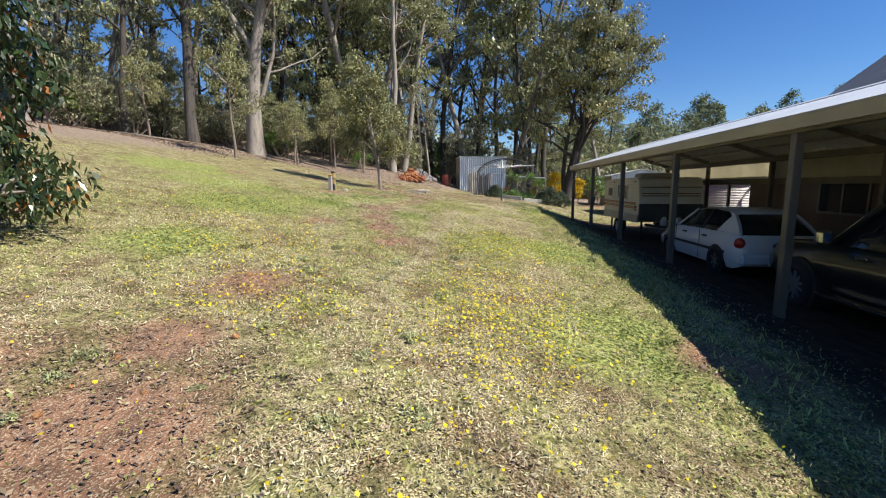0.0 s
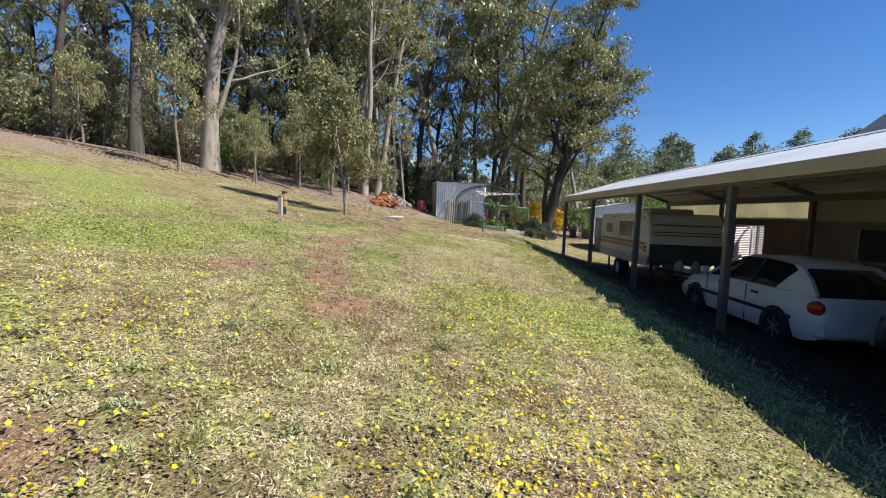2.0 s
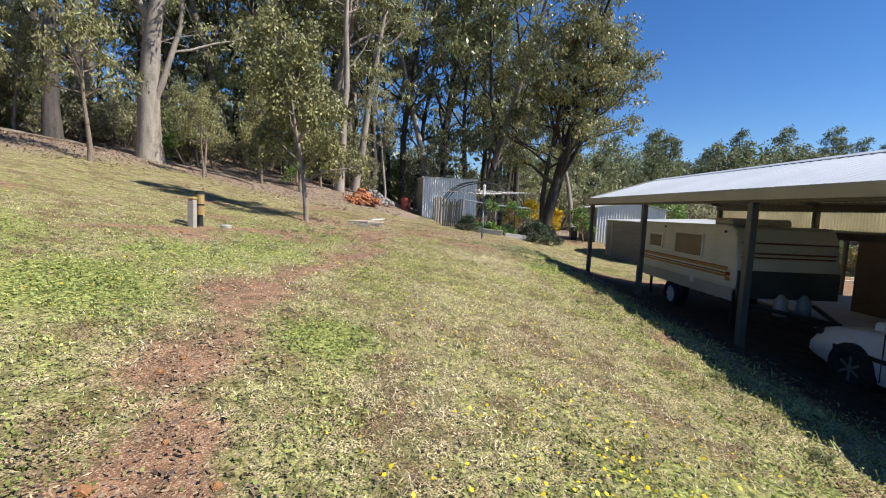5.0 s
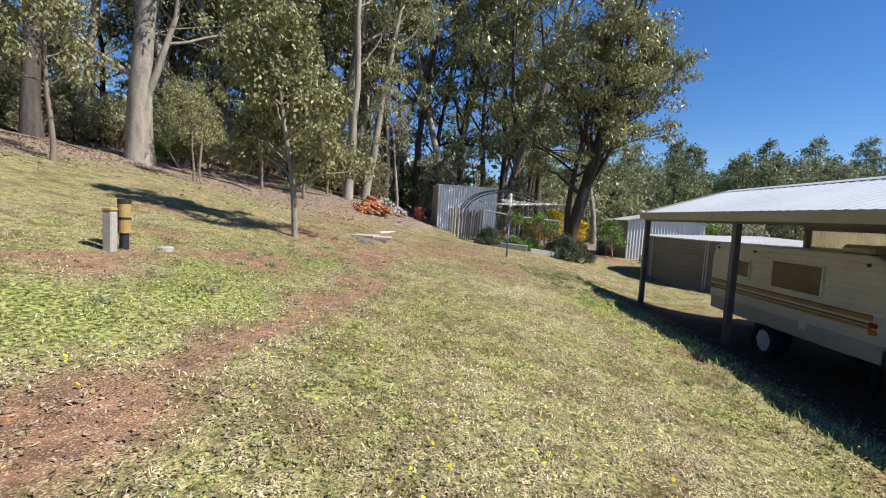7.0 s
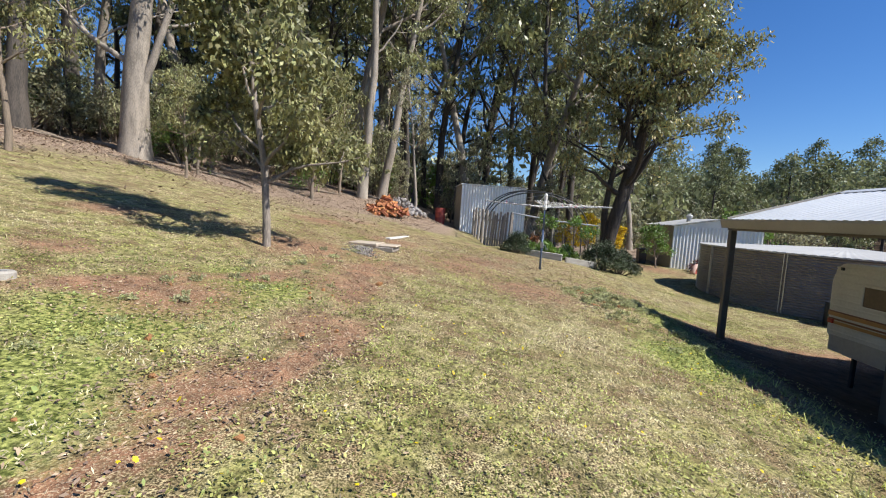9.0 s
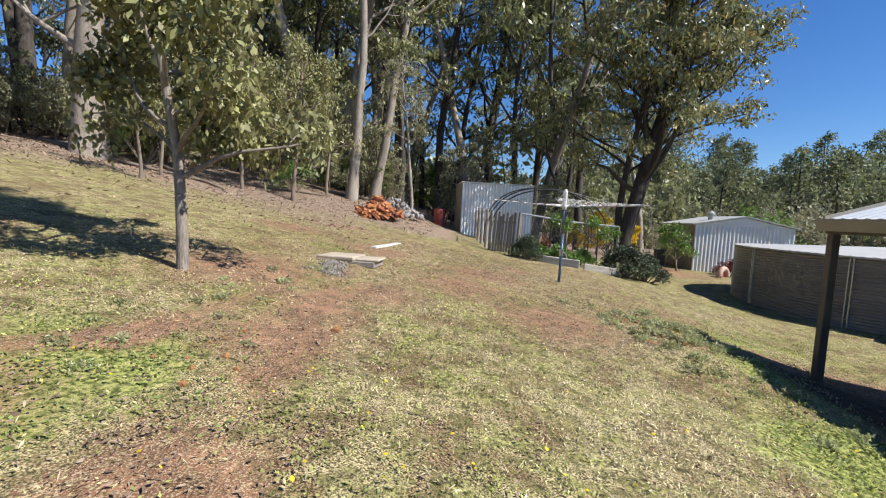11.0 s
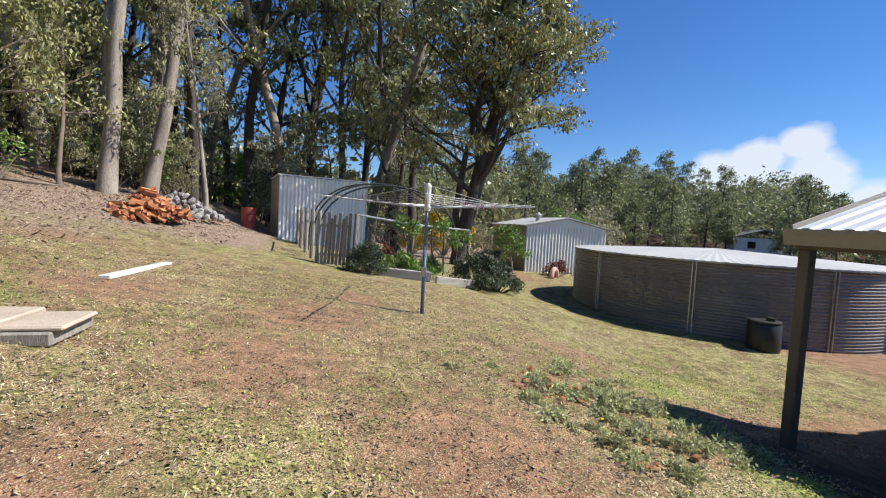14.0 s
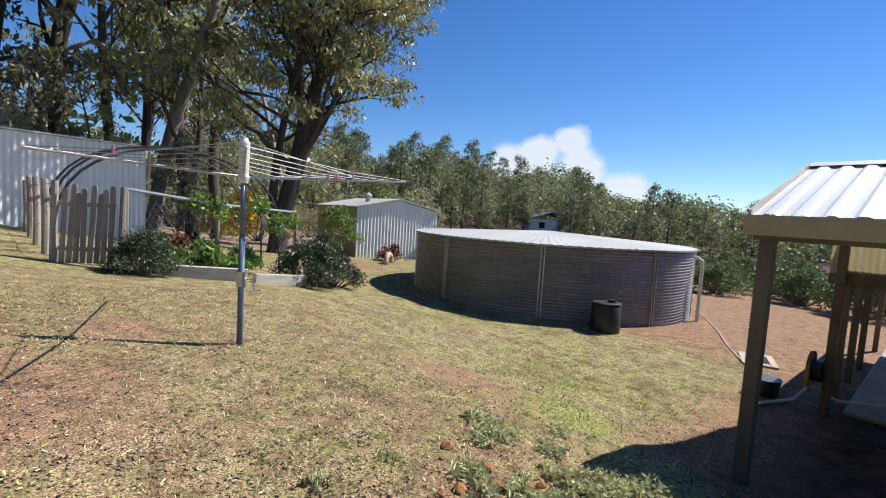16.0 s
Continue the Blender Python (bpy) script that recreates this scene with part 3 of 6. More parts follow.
def verandah():
    root = thing("verandah", (14, 20, -0.3), "open verandah with dark timber posts and concrete floor", "verandah")
    root.matrix_world = Matrix.Identity(4)
    bm = bmesh.new()
    prism(bm, [(10.5, 2.2), (17.5, 2.3), (17.5, 2.35), (10.5, 2.25)], "y", 15.6, 21.6)
    part("roof", bm, "rafter", root)
    bm = box(bmesh.new(), (10.16, 21.45, 1.62), (17.4, 21.58, 1.76), 0.006)
    part("beam", bm, "post", root)
    bm = box(bmesh.new(), (10.16, 21.47, 1.76), (17.4, 21.56, 2.2), 0.004)
    part("fascia", bm, "post", root)
    # unseen sheet, added over the gap to keep light off the house wall
    bm = corrugated(bmesh.new(), (10.2, -8.0, 2.34), (1, 0, 0.03), (0, 1, 0), (0, 0, 1), 1.78, 22.5, 0.19, 0.02, square=True)
    part("awning_sheet", bm, "rafter", root, "unseen steel sheet added between carport and house to shade the wall")
    for px in (11.15, 12.6, 14.1, 17.0):
        bm = box(bmesh.new(), (px - 0.05, 21.46, -0.6), (px + 0.05, 21.56, 1.62), 0.006)
        part("post", bm, "post", root)
    bm = tube(bmesh.new(), [(15.5, 21.64, -0.5), (15.5, 21.64, 2.1)], 0.045, 10)
    part("downpipe", bm, "pvc", root, "white plastic downpipe")
    bm = box(bmesh.new(), (10.3, 12.0, -0.75), (17.4, 21.3, -0.26), 0.02)
    part("floor_slab", bm, "concrete", root, "grey concrete floor")


verandah()


# ---------------------------------------------------------------- tank
def water_tank():
    cx, cy, R = 14.6, 29.9, 4.6
    zb, zt = -0.5, 1.64
    root = thing("water_tank", (cx, cy, 0), "large round corrugated steel water tank on bare earth", "water tank")
    seg, ribs = 96, 26
    vs, fs = [], []
    rows = ribs * 4
    for j in range(rows + 1):
        z = zb + (zt - zb) * j / rows
        r = R + 0.014 * math.sin(2 * math.pi * j / 4)
        for k in range(seg):
            a = 2 * math.pi * k / seg
            vs.append((r * math.cos(a), r * math.sin(a), z))
    for j in range(rows):
        for k in range(seg):
            fs.append((j * seg + k, j * seg + (k + 1) % seg, (j + 1) * seg + (k + 1) % seg, (j + 1) * seg + k))
    place(new("wall", mesh_of("wall", vs, fs, M["tank"])), root)
    bm = bmesh.new()
    rim = []
    top = bm.verts.new((0, 0, zt + 0.28))
    n = 240
    for k in range(n):
        a = 2 * math.pi * k / n
        rim.append((bm.verts.new(((R + 0.06) * math.cos(a), (R + 0.06) * math.sin(a), zt + 0.03 + 0.012 * (k % 2))),
                    bm.verts.new(((R + 0.06) * math.cos(a), (R + 0.06) * math.sin(a), zt - 0.02 + 0.012 * (k % 2)))))
    for k in range(n):
        a, b = rim[k], rim[(k + 1) % n]
        bm.faces.new((a[0], b[0], top))
        bm.faces.new((a[1], b[1], b[0], a[0]))
    part("roof", bm, "tank_roof", root, "pale low conical tank roof")
    for az in (178.8, 215.1, 253.5, 291, 330, 8, 46, 84, 122, 150):
        for da in (-0.55, 0.55):
            a = radians(az + da)
            bm = box(bmesh.new(), (-0.02, -0.015, zb), (0.025, 0.015, zt - 0.02), 0.003)
            ob = part("seam_strap", bm, "metal_pale", root, "galvanised upright strap")
            ob.matrix_basis = pose((R + 0.015) * math.cos(a), (R + 0.015) * math.sin(a), 0, 0, 0, math.degrees(a))
    a = radians(283)
    c, s = math.cos(a), math.sin(a)
    bm = tube(bmesh.new(), [(4.55 * c, 4.55 * s, 1.42), (4.72 * c, 4.72 * s, 1.45), (4.82 * c, 4.82 * s, 1.38), (4.84 * c, 4.84 * s, 1.2), (4.84 * c, 4.84 * s, -0.5)], 0.05, 10)
    part("inlet_pipe", bm, "pvc", root, "white plastic pipe")


water_tank()


def sheds():
    root = thing("garden_shed", (-0.03, 38.53, 0), "tall pale grey corrugated steel shed beside the vegetable garden", "shed", turn=9.8)
    w, d, zt, zb = 3.86, 3.0, 3.94, 0.4
    # left wall is darker and more beige than the other three
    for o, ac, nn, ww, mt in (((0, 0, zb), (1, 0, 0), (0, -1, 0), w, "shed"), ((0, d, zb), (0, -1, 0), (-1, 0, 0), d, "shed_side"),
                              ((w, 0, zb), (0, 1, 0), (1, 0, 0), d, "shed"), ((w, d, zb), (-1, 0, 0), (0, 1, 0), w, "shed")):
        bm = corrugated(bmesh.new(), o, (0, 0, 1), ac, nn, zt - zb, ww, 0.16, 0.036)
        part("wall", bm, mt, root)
    bm = prism(bmesh.new(), [(-0.06, zt + 0.02), (w + 0.06, zt + 0.02), (w + 0.06, zt + 0.06), (-0.06, zt + 0.06)], "y", -0.06, d + 0.06)
    part("roof", bm, "shed", root)

    root = thing("gable_shed", (12.68, 40.0, 0), "pale steel shed with low gable roof and roof vent", "shed", turn=-5)
    w, d, zb, ze, zr = 4.9, 5.5, -0.6, 2.35, 2.85
    bm = corrugated(bmesh.new(), (0, 0, zb), (0, 0, 1), (1, 0, 0), (0, -1, 0), ze - zb, w, 0.19, 0.03, square=True)
    part("front_wall", bm, "shed", root)
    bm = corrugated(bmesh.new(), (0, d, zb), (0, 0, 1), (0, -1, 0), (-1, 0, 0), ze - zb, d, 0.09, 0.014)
    part("side_wall", bm, "shed_side", root, "darker beige steel side wall")
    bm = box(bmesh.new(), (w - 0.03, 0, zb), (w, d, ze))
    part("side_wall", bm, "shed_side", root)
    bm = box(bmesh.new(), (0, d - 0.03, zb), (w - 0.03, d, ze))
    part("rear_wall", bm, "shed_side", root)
    bm = prism(bmesh.new(), [(0, ze), (w / 2, zr), (w, ze)], "y", 0.0, 0.04)
    part("gable", bm, "shed", root)
    bm = prism(bmesh.new(), [(-0.15, ze), (w / 2, zr + 0.03), (w + 0.15, ze), (w + 0.15, ze + 0.07), (w / 2, zr + 0.1), (-0.15, ze + 0.07)], "y", -0.12, d + 0.1)
    part("roof", bm, "tank_roof", root)
    bm = tube(bmesh.new(), [(1.3, 1.5, 2.5), (1.3, 1.5, 2.95)], 0.14, 10)
    tube(bm, [(1.3, 1.5, 2.95), (1.3, 1.5, 3.05), (1.3, 1.5, 3.2)], [0.2, 0.22, 0.05], 10)
    part("roof_vent", bm, "strap", root, "round metal roof vent")


sheds()


# ---------------------------------------------------------------- vehicles
def wheel(root, x, y, z, r, width, out, rim_mat="alloy", spokes=6):
    """A wheel at rest, axle along x; out is -1 or 1, the outer side."""
    bm = bmesh.new()
    n = 24
    prof = [(-width / 2, r * 0.62), (-width / 2, r * 0.93), (-width * 0.36, r), (width * 0.36, r), (width / 2, r * 0.93), (width / 2, r * 0.62)]
    rings = [[bm.verts.new((px, pr * math.cos(2 * math.pi * k / n), pr * math.sin(2 * math.pi * k / n))) for px, pr in prof] for k in range(n)]
    for k in range(n):
        a, b = rings[k], rings[(k + 1) % n]
        for j in range(len(prof)):
            j2 = (j + 1) % len(prof)
            bm.faces.new((a[j], a[j2], b[j2], b[j]))
    w = part("wheel", bm, "rubber", root, "black rubber tyre", True)
    w.matrix_basis = pose(x, y, z)
    bm = bmesh.new()
    xo = out * width * 0.42
    tube(bm, [(xo * 0.2, 0, 0), (xo * 0.7, 0, 0)], r * 0.63, 24)
    tube(bm, [(xo * 0.5, 0, 0), (xo * 1.05, 0, 0)], [r * 0.17, r * 0.14], 12)
    for k in range(spokes):
        a = 2 * math.pi * k / spokes
        m = Matrix.Rotation(a, 4, "X")
        box(bm, (min(xo * 0.6, xo * 0.95), -r * 0.06, r * 0.1), (max(xo * 0.6, xo * 0.95), r * 0.06, r * 0.6), 0.0, m)
    part("rim", bm, rim_mat, w)
    return w


def loft(stations, seg_fn):
    """Skin over cross sections; each is a list of points of equal count."""
    bm = bmesh.new()
    rows = [[bm.verts.new(q) for q in seg_fn(*s)] for s in stations]
    for a, b in zip(rows, rows[1:]):
        for k in range(len(a) - 1):
            bm.faces.new((a[k], a[k + 1], b[k + 1], b[k]))
    bm.faces.new(rows[0])
    bm.faces.new(list(reversed(rows[-1])))
    return bm


def body_section(y, zb, zt, w, tuck):
    """Half-round lower body section at y."""
    zm = zb + (zt - zb) * 0.55
    return [(-w * 0.93, y, zb), (-w, y, zb + (zt - zb) * 0.2), (-w, y, zm), (-w + tuck, y, zt - 0.03), (-w + tuck + 0.06, y, zt),
            (w - tuck - 0.06, y, zt), (w - tuck, y, zt - 0.03), (w, y, zm), (w, y, zb + (zt - zb) * 0.2), (w * 0.93, y, zb)]


def cabin_section(y, zb, zt, wb, wt):
    return [(-wb, y, zb), (-wt, y, zt - 0.05), (-wt + 0.1, y, zt), (wt - 0.1, y, zt), (wt, y, zt - 0.05), (wb, y, zb)]


def arch(bm, x, y, z, r, out):
    """Dark wheel arch lip."""
    pts = [(x, y + r * math.cos(a), z + r * math.sin(a)) for a in [math.pi * k / 12 for k in range(13)]]
    return tube(bm, pts, 0.022, 5)


def hatchback():
    g = ground(7.95, 12.4) + 0.01
    root = thing("hatchback_car", (7.98, 11.226, g), "white five-door hatchback parked under the carport", "car")
    L = 2.465
    st = [(-0.83, 0.42, 0.6, 0.62, 0.02), (-0.81, 0.34, 0.78, 0.72, 0.05), (-0.74, 0.27, 0.9, 0.785, 0.07), (-0.55, 0.22, 0.945, 0.83, 0.06), (0.0, 0.2, 0.945, 0.845, 0.06), (0.9, 0.2, 0.93, 0.845, 0.06),
          (1.8, 0.2, 0.91, 0.845, 0.06), (2.3, 0.2, 0.86, 0.84, 0.07), (2.9, 0.22, 0.78, 0.82, 0.1), (3.2, 0.26, 0.69, 0.77, 0.12), (3.32, 0.34, 0.56, 0.68, 0.1)]
    part("body", loft(st, body_section), "car_white", root, "white painted body", True)
    cb = [(-0.70, 0.9, 0.95, 0.70, 0.66), (-0.42, 0.92, 1.16, 0.75, 0.61), (-0.1, 0.92, 1.33, 0.77, 0.58), (0.6, 0.92, 1.40, 0.78, 0.585), (1.2, 0.91, 1.385, 0.78, 0.58), (1.62, 0.9, 1.25, 0.77, 0.6), (2.25, 0.85, 0.9, 0.75, 0.7)]
    part("window_glass", loft(cb, cabin_section), "car_glass", root, "dark tinted windows", True)
    rf = [(-0.16, 1.275, 1.325, 0.61, 0.565), (0.05, 1.345, 1.395, 0.61, 0.57), (0.6, 1.375, 1.42, 0.615, 0.58), (1.2, 1.36, 1.405, 0.61, 0.575), (1.38, 1.315, 1.355, 0.62, 0.575)]
    part("roof", loft(rf, cabin_section), "car_white", root, "white roof panel", True)
    for s in (-1, 1):
        for pts, pr in (([(s * 0.71, 2.2, 0.9), (s * 0.655, 1.85, 1.1), (s * 0.6, 1.42, 1.34)], 0.03), ([(s * 0.785, 0.78, 0.92), (s * 0.69, 0.72, 1.15), (s * 0.6, 0.68, 1.36)], 0.022)):
            bm = tube(bmesh.new(), pts, pr, 6)
            part("pillar", bm, "car_white" if pr > 0.025 else "black", root)
        bm = bmesh.new()
        lower = [(0.12, 0.93), (-0.02, 1.12), (-0.14, 1.26), (0.02, 1.36), (-0.16, 1.33), (-0.44, 1.15), (-0.68, 0.93)]
        inner, outer = [], []
        for py, pz in lower:
            px = 0.79 - 0.43 * (pz - 0.93) - 0.06 * max(0.0, -py)
            outer.append(bm.verts.new((s * px, py, pz)))
            inner.append(bm.verts.new((s * (px - 0.06), py, pz - 0.01)))
        bm.faces.new(outer)
        bm.faces.new(list(reversed(inner)))
        for i in range(len(lower)):
            j = (i + 1) % len(lower)
            bm.faces.new((outer[i], inner[i], inner[j], outer[j]))
        part("quarter_panel", bm, "car_white", root, "white rear quarter panel")
        bm = box(bmesh.new(), (s * 0.858 - 0.012, -0.35, 0.5), (s * 0.858 + 0.012, 2.75, 0.56), 0.006)
        part("side_moulding", bm, "black", root, "black rubbing strip")
        for dy in (0.55, 1.55):
            bm = box(bmesh.new(), (s * 0.845 - 0.02, dy - 0.09, 0.76), (s * 0.845 + 0.02, dy + 0.09, 0.8), 0.008)
            part("door_handle", bm, "black", root)
        for dy in (0.45, 0.78, 1.72, 2.05):
            if dy in (0.78, 2.05):
                bm = box(bmesh.new(), (s * 0.842 - 0.006, dy - 0.005, 0.25), (s * 0.842 + 0.006, dy + 0.005, 0.9))
                part("door_gap", bm, "black", root)
        bm = box(bmesh.new(), (s * 0.93 - 0.09, 1.93, 0.93), (s * 0.93 + 0.07, 2.05, 1.06), 0.03)
        part("wing_mirror", bm, "car_white", root)
        bm = bmesh.new()
        bmesh.ops.create_icosphere(bm, subdivisions=2, radius=1.0, matrix=pose(s * 0.74, -0.68, 0.74, -12, 0, 0) @ Matrix.Diagonal((0.075, 0.17, 0.12, 1)))
        part("tail_lamp", bm, "red_lens", root, "rounded red tail lamp", True)
        bm = box(bmesh.new(), (s * 0.58 - 0.14, 3.1, 0.56), (s * 0.58 + 0.14, 3.3, 0.68), 0.03)
        part("headlight", bm, "chrome", root, "clear headlight")
        for wy in (0.0, L):
            bm = bmesh.new()
            tube(bm, [(s * 0.60, wy, 0.29), (s * 0.849, wy, 0.29)], 0.355, 22)
            part("wheel_arch", bm, "black", root)
            wheel(root, s * 0.78, wy, 0.29, 0.29, 0.185, s, "rafter")
    bm = box(bmesh.new(), (-0.79, -0.87, 0.3), (0.79, -0.6, 0.55), 0.06)
    part("rear_bumper", bm, "car_white", root)
    bm = box(bmesh.new(), (-0.72, 3.1, 0.24), (0.72, 3.38, 0.52), 0.08)
    part("front_bumper", bm, "car_white", root)
    bm = box(bmesh.new(), (-0.26, -0.885, 0.36), (0.26, -0.872, 0.48))
    part("number_plate", bm, "pvc", root)


hatchback()


def off_roader():
    g = ground(8.1, 7.5) + 0.01
    root = thing("off_road_wagon", (8.1, 6.0, g), "dark off-road wagon with chrome side step parked under the carport", "car")
    st = [(-1.0, 0.5, 1.0, 0.84, 0.03), (-0.9, 0.42, 1.12, 0.9, 0.04), (0.0, 0.4, 1.14, 0.92, 0.05), (1.7, 0.4, 1.13, 0.92, 0.05), (2.2, 0.42, 1.1, 0.91, 0.06), (3.4, 0.45, 1.05, 0.88, 0.08), (3.6, 0.5, 0.95, 0.84, 0.08)]
    part("body", loft(st, body_section), "car_dark", root, "dark painted body", True)
    cb = [(-0.92, 1.12, 1.5, 0.84, 0.74), (-0.8, 1.12, 1.76, 0.85, 0.72), (1.4, 1.12, 1.78, 0.86, 0.72), (1.75, 1.12, 1.6, 0.85, 0.74), (2.3, 1.08, 1.13, 0.84, 0.8)]
    part("window_glass", loft(cb, cabin_section), "car_glass", root, "dark windows", True)
    rf = [(-0.85, 1.7, 1.78, 0.76, 0.72), (1.45, 1.73, 1.81, 0.76, 0.72)]
    part("roof", loft(rf, cabin_section), "car_dark", root)
    for s in (-1, 1):
        for pts in ([(s * 0.82, 2.25, 1.1), (s * 0.75, 1.5, 1.74)], [(s * 0.88, 0.75, 1.12), (s * 0.745, 0.75, 1.76)], [(s * 0.88, -0.25, 1.12), (s * 0.745, -0.25, 1.76)], [(s * 0.86, -0.88, 1.12), (s * 0.745, -0.8, 1.74)]):
            bm = tube(bmesh.new(), pts, 0.045, 6)
            part("pillar", bm, "car_dark", root)
        bm = box(bmesh.new(), (s * 0.98 - 0.1, 0.55, 0.36), (s * 0.98 + 0.1, 2.15, 0.41), 0.02)
        part("side_step", bm, "chrome", root, "ribbed chrome side step")
        for dy in (0.6, 1.55):
            bm = box(bmesh.new(), (s * 0.925 - 0.02, dy - 0.09, 0.98), (s * 0.925 + 0.02, dy + 0.09, 1.02), 0.008)
            part("door_handle", bm, "chrome", root)
        bm = box(bmesh.new(), (s * 1.02 - 0.1, 2.05, 1.12), (s * 1.02 + 0.08, 2.17, 1.32), 0.03)
        part("wing_mirror", bm, "chrome", root)
        bm = box(bmesh.new(), (s * 0.66 - 0.13, 3.5, 0.78), (s * 0.66 + 0.13, 3.64, 0.94), 0.03)
        part("headlight", bm, "chrome", root)
        bm = box(bmesh.new(), (s * 0.86 - 0.05, -1.02, 0.75), (s * 0.86 + 0.05, -0.9, 1.1), 0.02)
        part("tail_lamp", bm, "red_lens", root)
        for wy in (0.0, 2.75):
            bm = tube(bmesh.new(), [(s * 0.62, wy, 0.38), (s * 0.93, wy, 0.38)], 0.46, 22)
            part("wheel_arch", bm, "black", root)
            wheel(root, s * 0.85, wy, 0.38, 0.38, 0.25, s, spokes=10)
    bm = bmesh.new()
    tube(bm, [(-0.75, 3.72, 0.55), (0.75, 3.72, 0.55)], 0.05, 8)
    tube(bm, [(-0.6, 3.72, 0.95), (0.6, 3.72, 0.95)], 0.035, 8)
    for s in (-0.35, 0.35):
        tube(bm, [(s, 3.72, 0.5), (s, 3.74, 0.8), (s, 3.72, 1.0)], 0.035, 8)
    part("bull_bar", bm, "alloy", root, "metal bull bar")
    bm = tube(bmesh.new(), [(-0.6, 3.7, 0.95), (-0.62, 3.7, 1.6)], 0.008, 5)
    part("aerial", bm, "pvc", root)


off_roader()


def caravan():
    x0, x1, y0, y1 = 7.1, 9.12, 16.15, 20.42
    g = ground(8.1, 18.4)
    root = thing("caravan", (8.1, 18.4, g), "cream and brown pop-top caravan parked under the carport", "caravan")
    root.matrix_world = Matrix.Identity(4)
    side = [(y0 + 0.02, 0.62), (y0, 0.75), (y0 + 0.13, 1.62), (y0 + 0.22, 1.78), (y0 + 0.42, 1.84), (y1 - 0.2, 1.80), (y1 - 0.07, 1.72), (y1, 1.5), (y1 - 0.02, 0.62), (y1 - 0.35, 0.34), (y0 + 0.55, 0.34)]
    bm = prism(bmesh.new(), side, "x", x0 + 0.02, x1)
    bmesh.ops.bevel(bm, geom=[e for e in bm.edges], offset=0.02, segments=2, affect="EDGES")
    part("body", bm, "caravan", root, "cream ribbed cladding")
    # pressed ribs in the cladding
    k = 0
    zr = 0.66
    while zr < 1.74:
        bm = box(bmesh.new(), (x0 + 0.008, y0 + 0.17, zr), (x0 + 0.022, y1 - 0.08, zr + 0.03), 0.005)
        part("cladding_rib", bm, "caravan", root)
        zr += 0.105
    bm = box(bmesh.new(), (x0 + 0.0, y0 + 0.1, 0.36), (x0 + 0.022, y1 - 0.12, 0.62), 0.004)
    part("lower_panel", bm, "caravan_low", root, "tan lower panel")
    bm = box(bmesh.new(), (x0 + 0.02, y0 - 0.02, 0.45), (x1 - 0.02, y0 + 0.03, 0.98), 0.01)
    part("front_panel", bm, "canvas", root, "dark front panel")
    for z in (1.22, 1.3, 1.5):
        bm = box(bmesh.new(), (x0 + 0.1, y0 + 0.2 - 0.165 * z / 1.0 + 0.165 - 0.13, z), (x1 - 0.1, y0 + 0.2, z + 0.03), 0.004)
        part("front_stripe", bm, "stripe_brown", root)
    for z, h, mt in ((0.80, 0.05, "stripe_orange"), (0.865, 0.028, "stripe_brown"), (0.93, 0.06, "stripe_orange"), (0.99, 0.02, "stripe_brown")):
        bm = box(bmesh.new(), (x0 - 0.004, y0 + 0.3, z), (x0 + 0.007, y1 - 0.05, z + h))
        part("stripe", bm, mt, root)
    for wy0, wy1, z0, z1 in ((17.33, 18.5, 1.08, 1.62), (19.08, 19.78, 1.14, 1.52)):
        bm = bmesh.new()
        for lo, hi in (((x0 - 0.02, wy0, z0), (x0 + 0.02, wy1, z0 + 0.04)), ((x0 - 0.02, wy0, z1 - 0.04), (x0 + 0.02, wy1, z1)),
                       ((x0 - 0.02, wy0, z0 + 0.04), (x0 + 0.02, wy0 + 0.04, z1 - 0.04)), ((x0 - 0.02, wy1 - 0.04, z0 + 0.04), (x0 + 0.02, wy1, z1 - 0.04))):
            box(bm, lo, hi, 0.006)
        w = part("window", bm, "caravan", root, "cream window frame")
        bm = box(bmesh.new(), (x0 - 0.008, wy0 + 0.04, z0 + 0.04), (x0 + 0.012, wy1 - 0.04, z1 - 0.04))
        part("pane", bm, "blind", w, "brown curtained pane")
    for yy, zz, mt in ((16.42, 0.84, "red_lens"), (16.42, 0.74, "amber_lens"), (20.3, 0.8, "red_lens")):
        bm = box(bmesh.new(), (x0 - 0.02, yy - 0.06, zz), (x0 + 0.01, yy + 0.06, zz + 0.07), 0.01)
        part("marker_lamp", bm, mt, root)
    bm = box(bmesh.new(), (x0 - 0.012, 17.55, 0.5), (x0 + 0.006, 17.72, 0.66), 0.006)
    part("hatch", bm, "pvc", root)
    for yy in (16.6, 19.0, 20.2):
        bm = box(bmesh.new(), (x0 - 0.02, yy - 0.03, 1.68), (x0 + 0.012, yy + 0.03, 1.73), 0.008)
        part("roof_latch", bm, "black", root)
    bm = box(bmesh.new(), (7.3, 16.8, 1.81), (8.6, 17.35, 1.98), 0.05)
    part("roof_hatch", bm, "caravan_low", root, "tan roof hatch on the caravan roof")
    for s, xx in ((-1, 7.22), (1, 9.0)):
        bm = bmesh.new()
        tube(bm, [(xx + 0.15 * -s, 18.57, 0.16), (xx + s * 0.01, 18.57, 0.16)], 0.4, 20)
        part("wheel_arch", bm, "black", root)
        wheel(root, xx, 18.57, g + 0.33, 0.33, 0.2, s, "pvc", 8)
    bm = bmesh.new()
    tube(bm, [(7.4, 16.3, 0.3), (8.1, 14.95, 0.25)], 0.04, 6)
    tube(bm, [(8.8, 16.3, 0.3), (8.1, 14.95, 0.25)], 0.04, 6)
    part("drawbar", bm, "black", root, "steel drawbar")
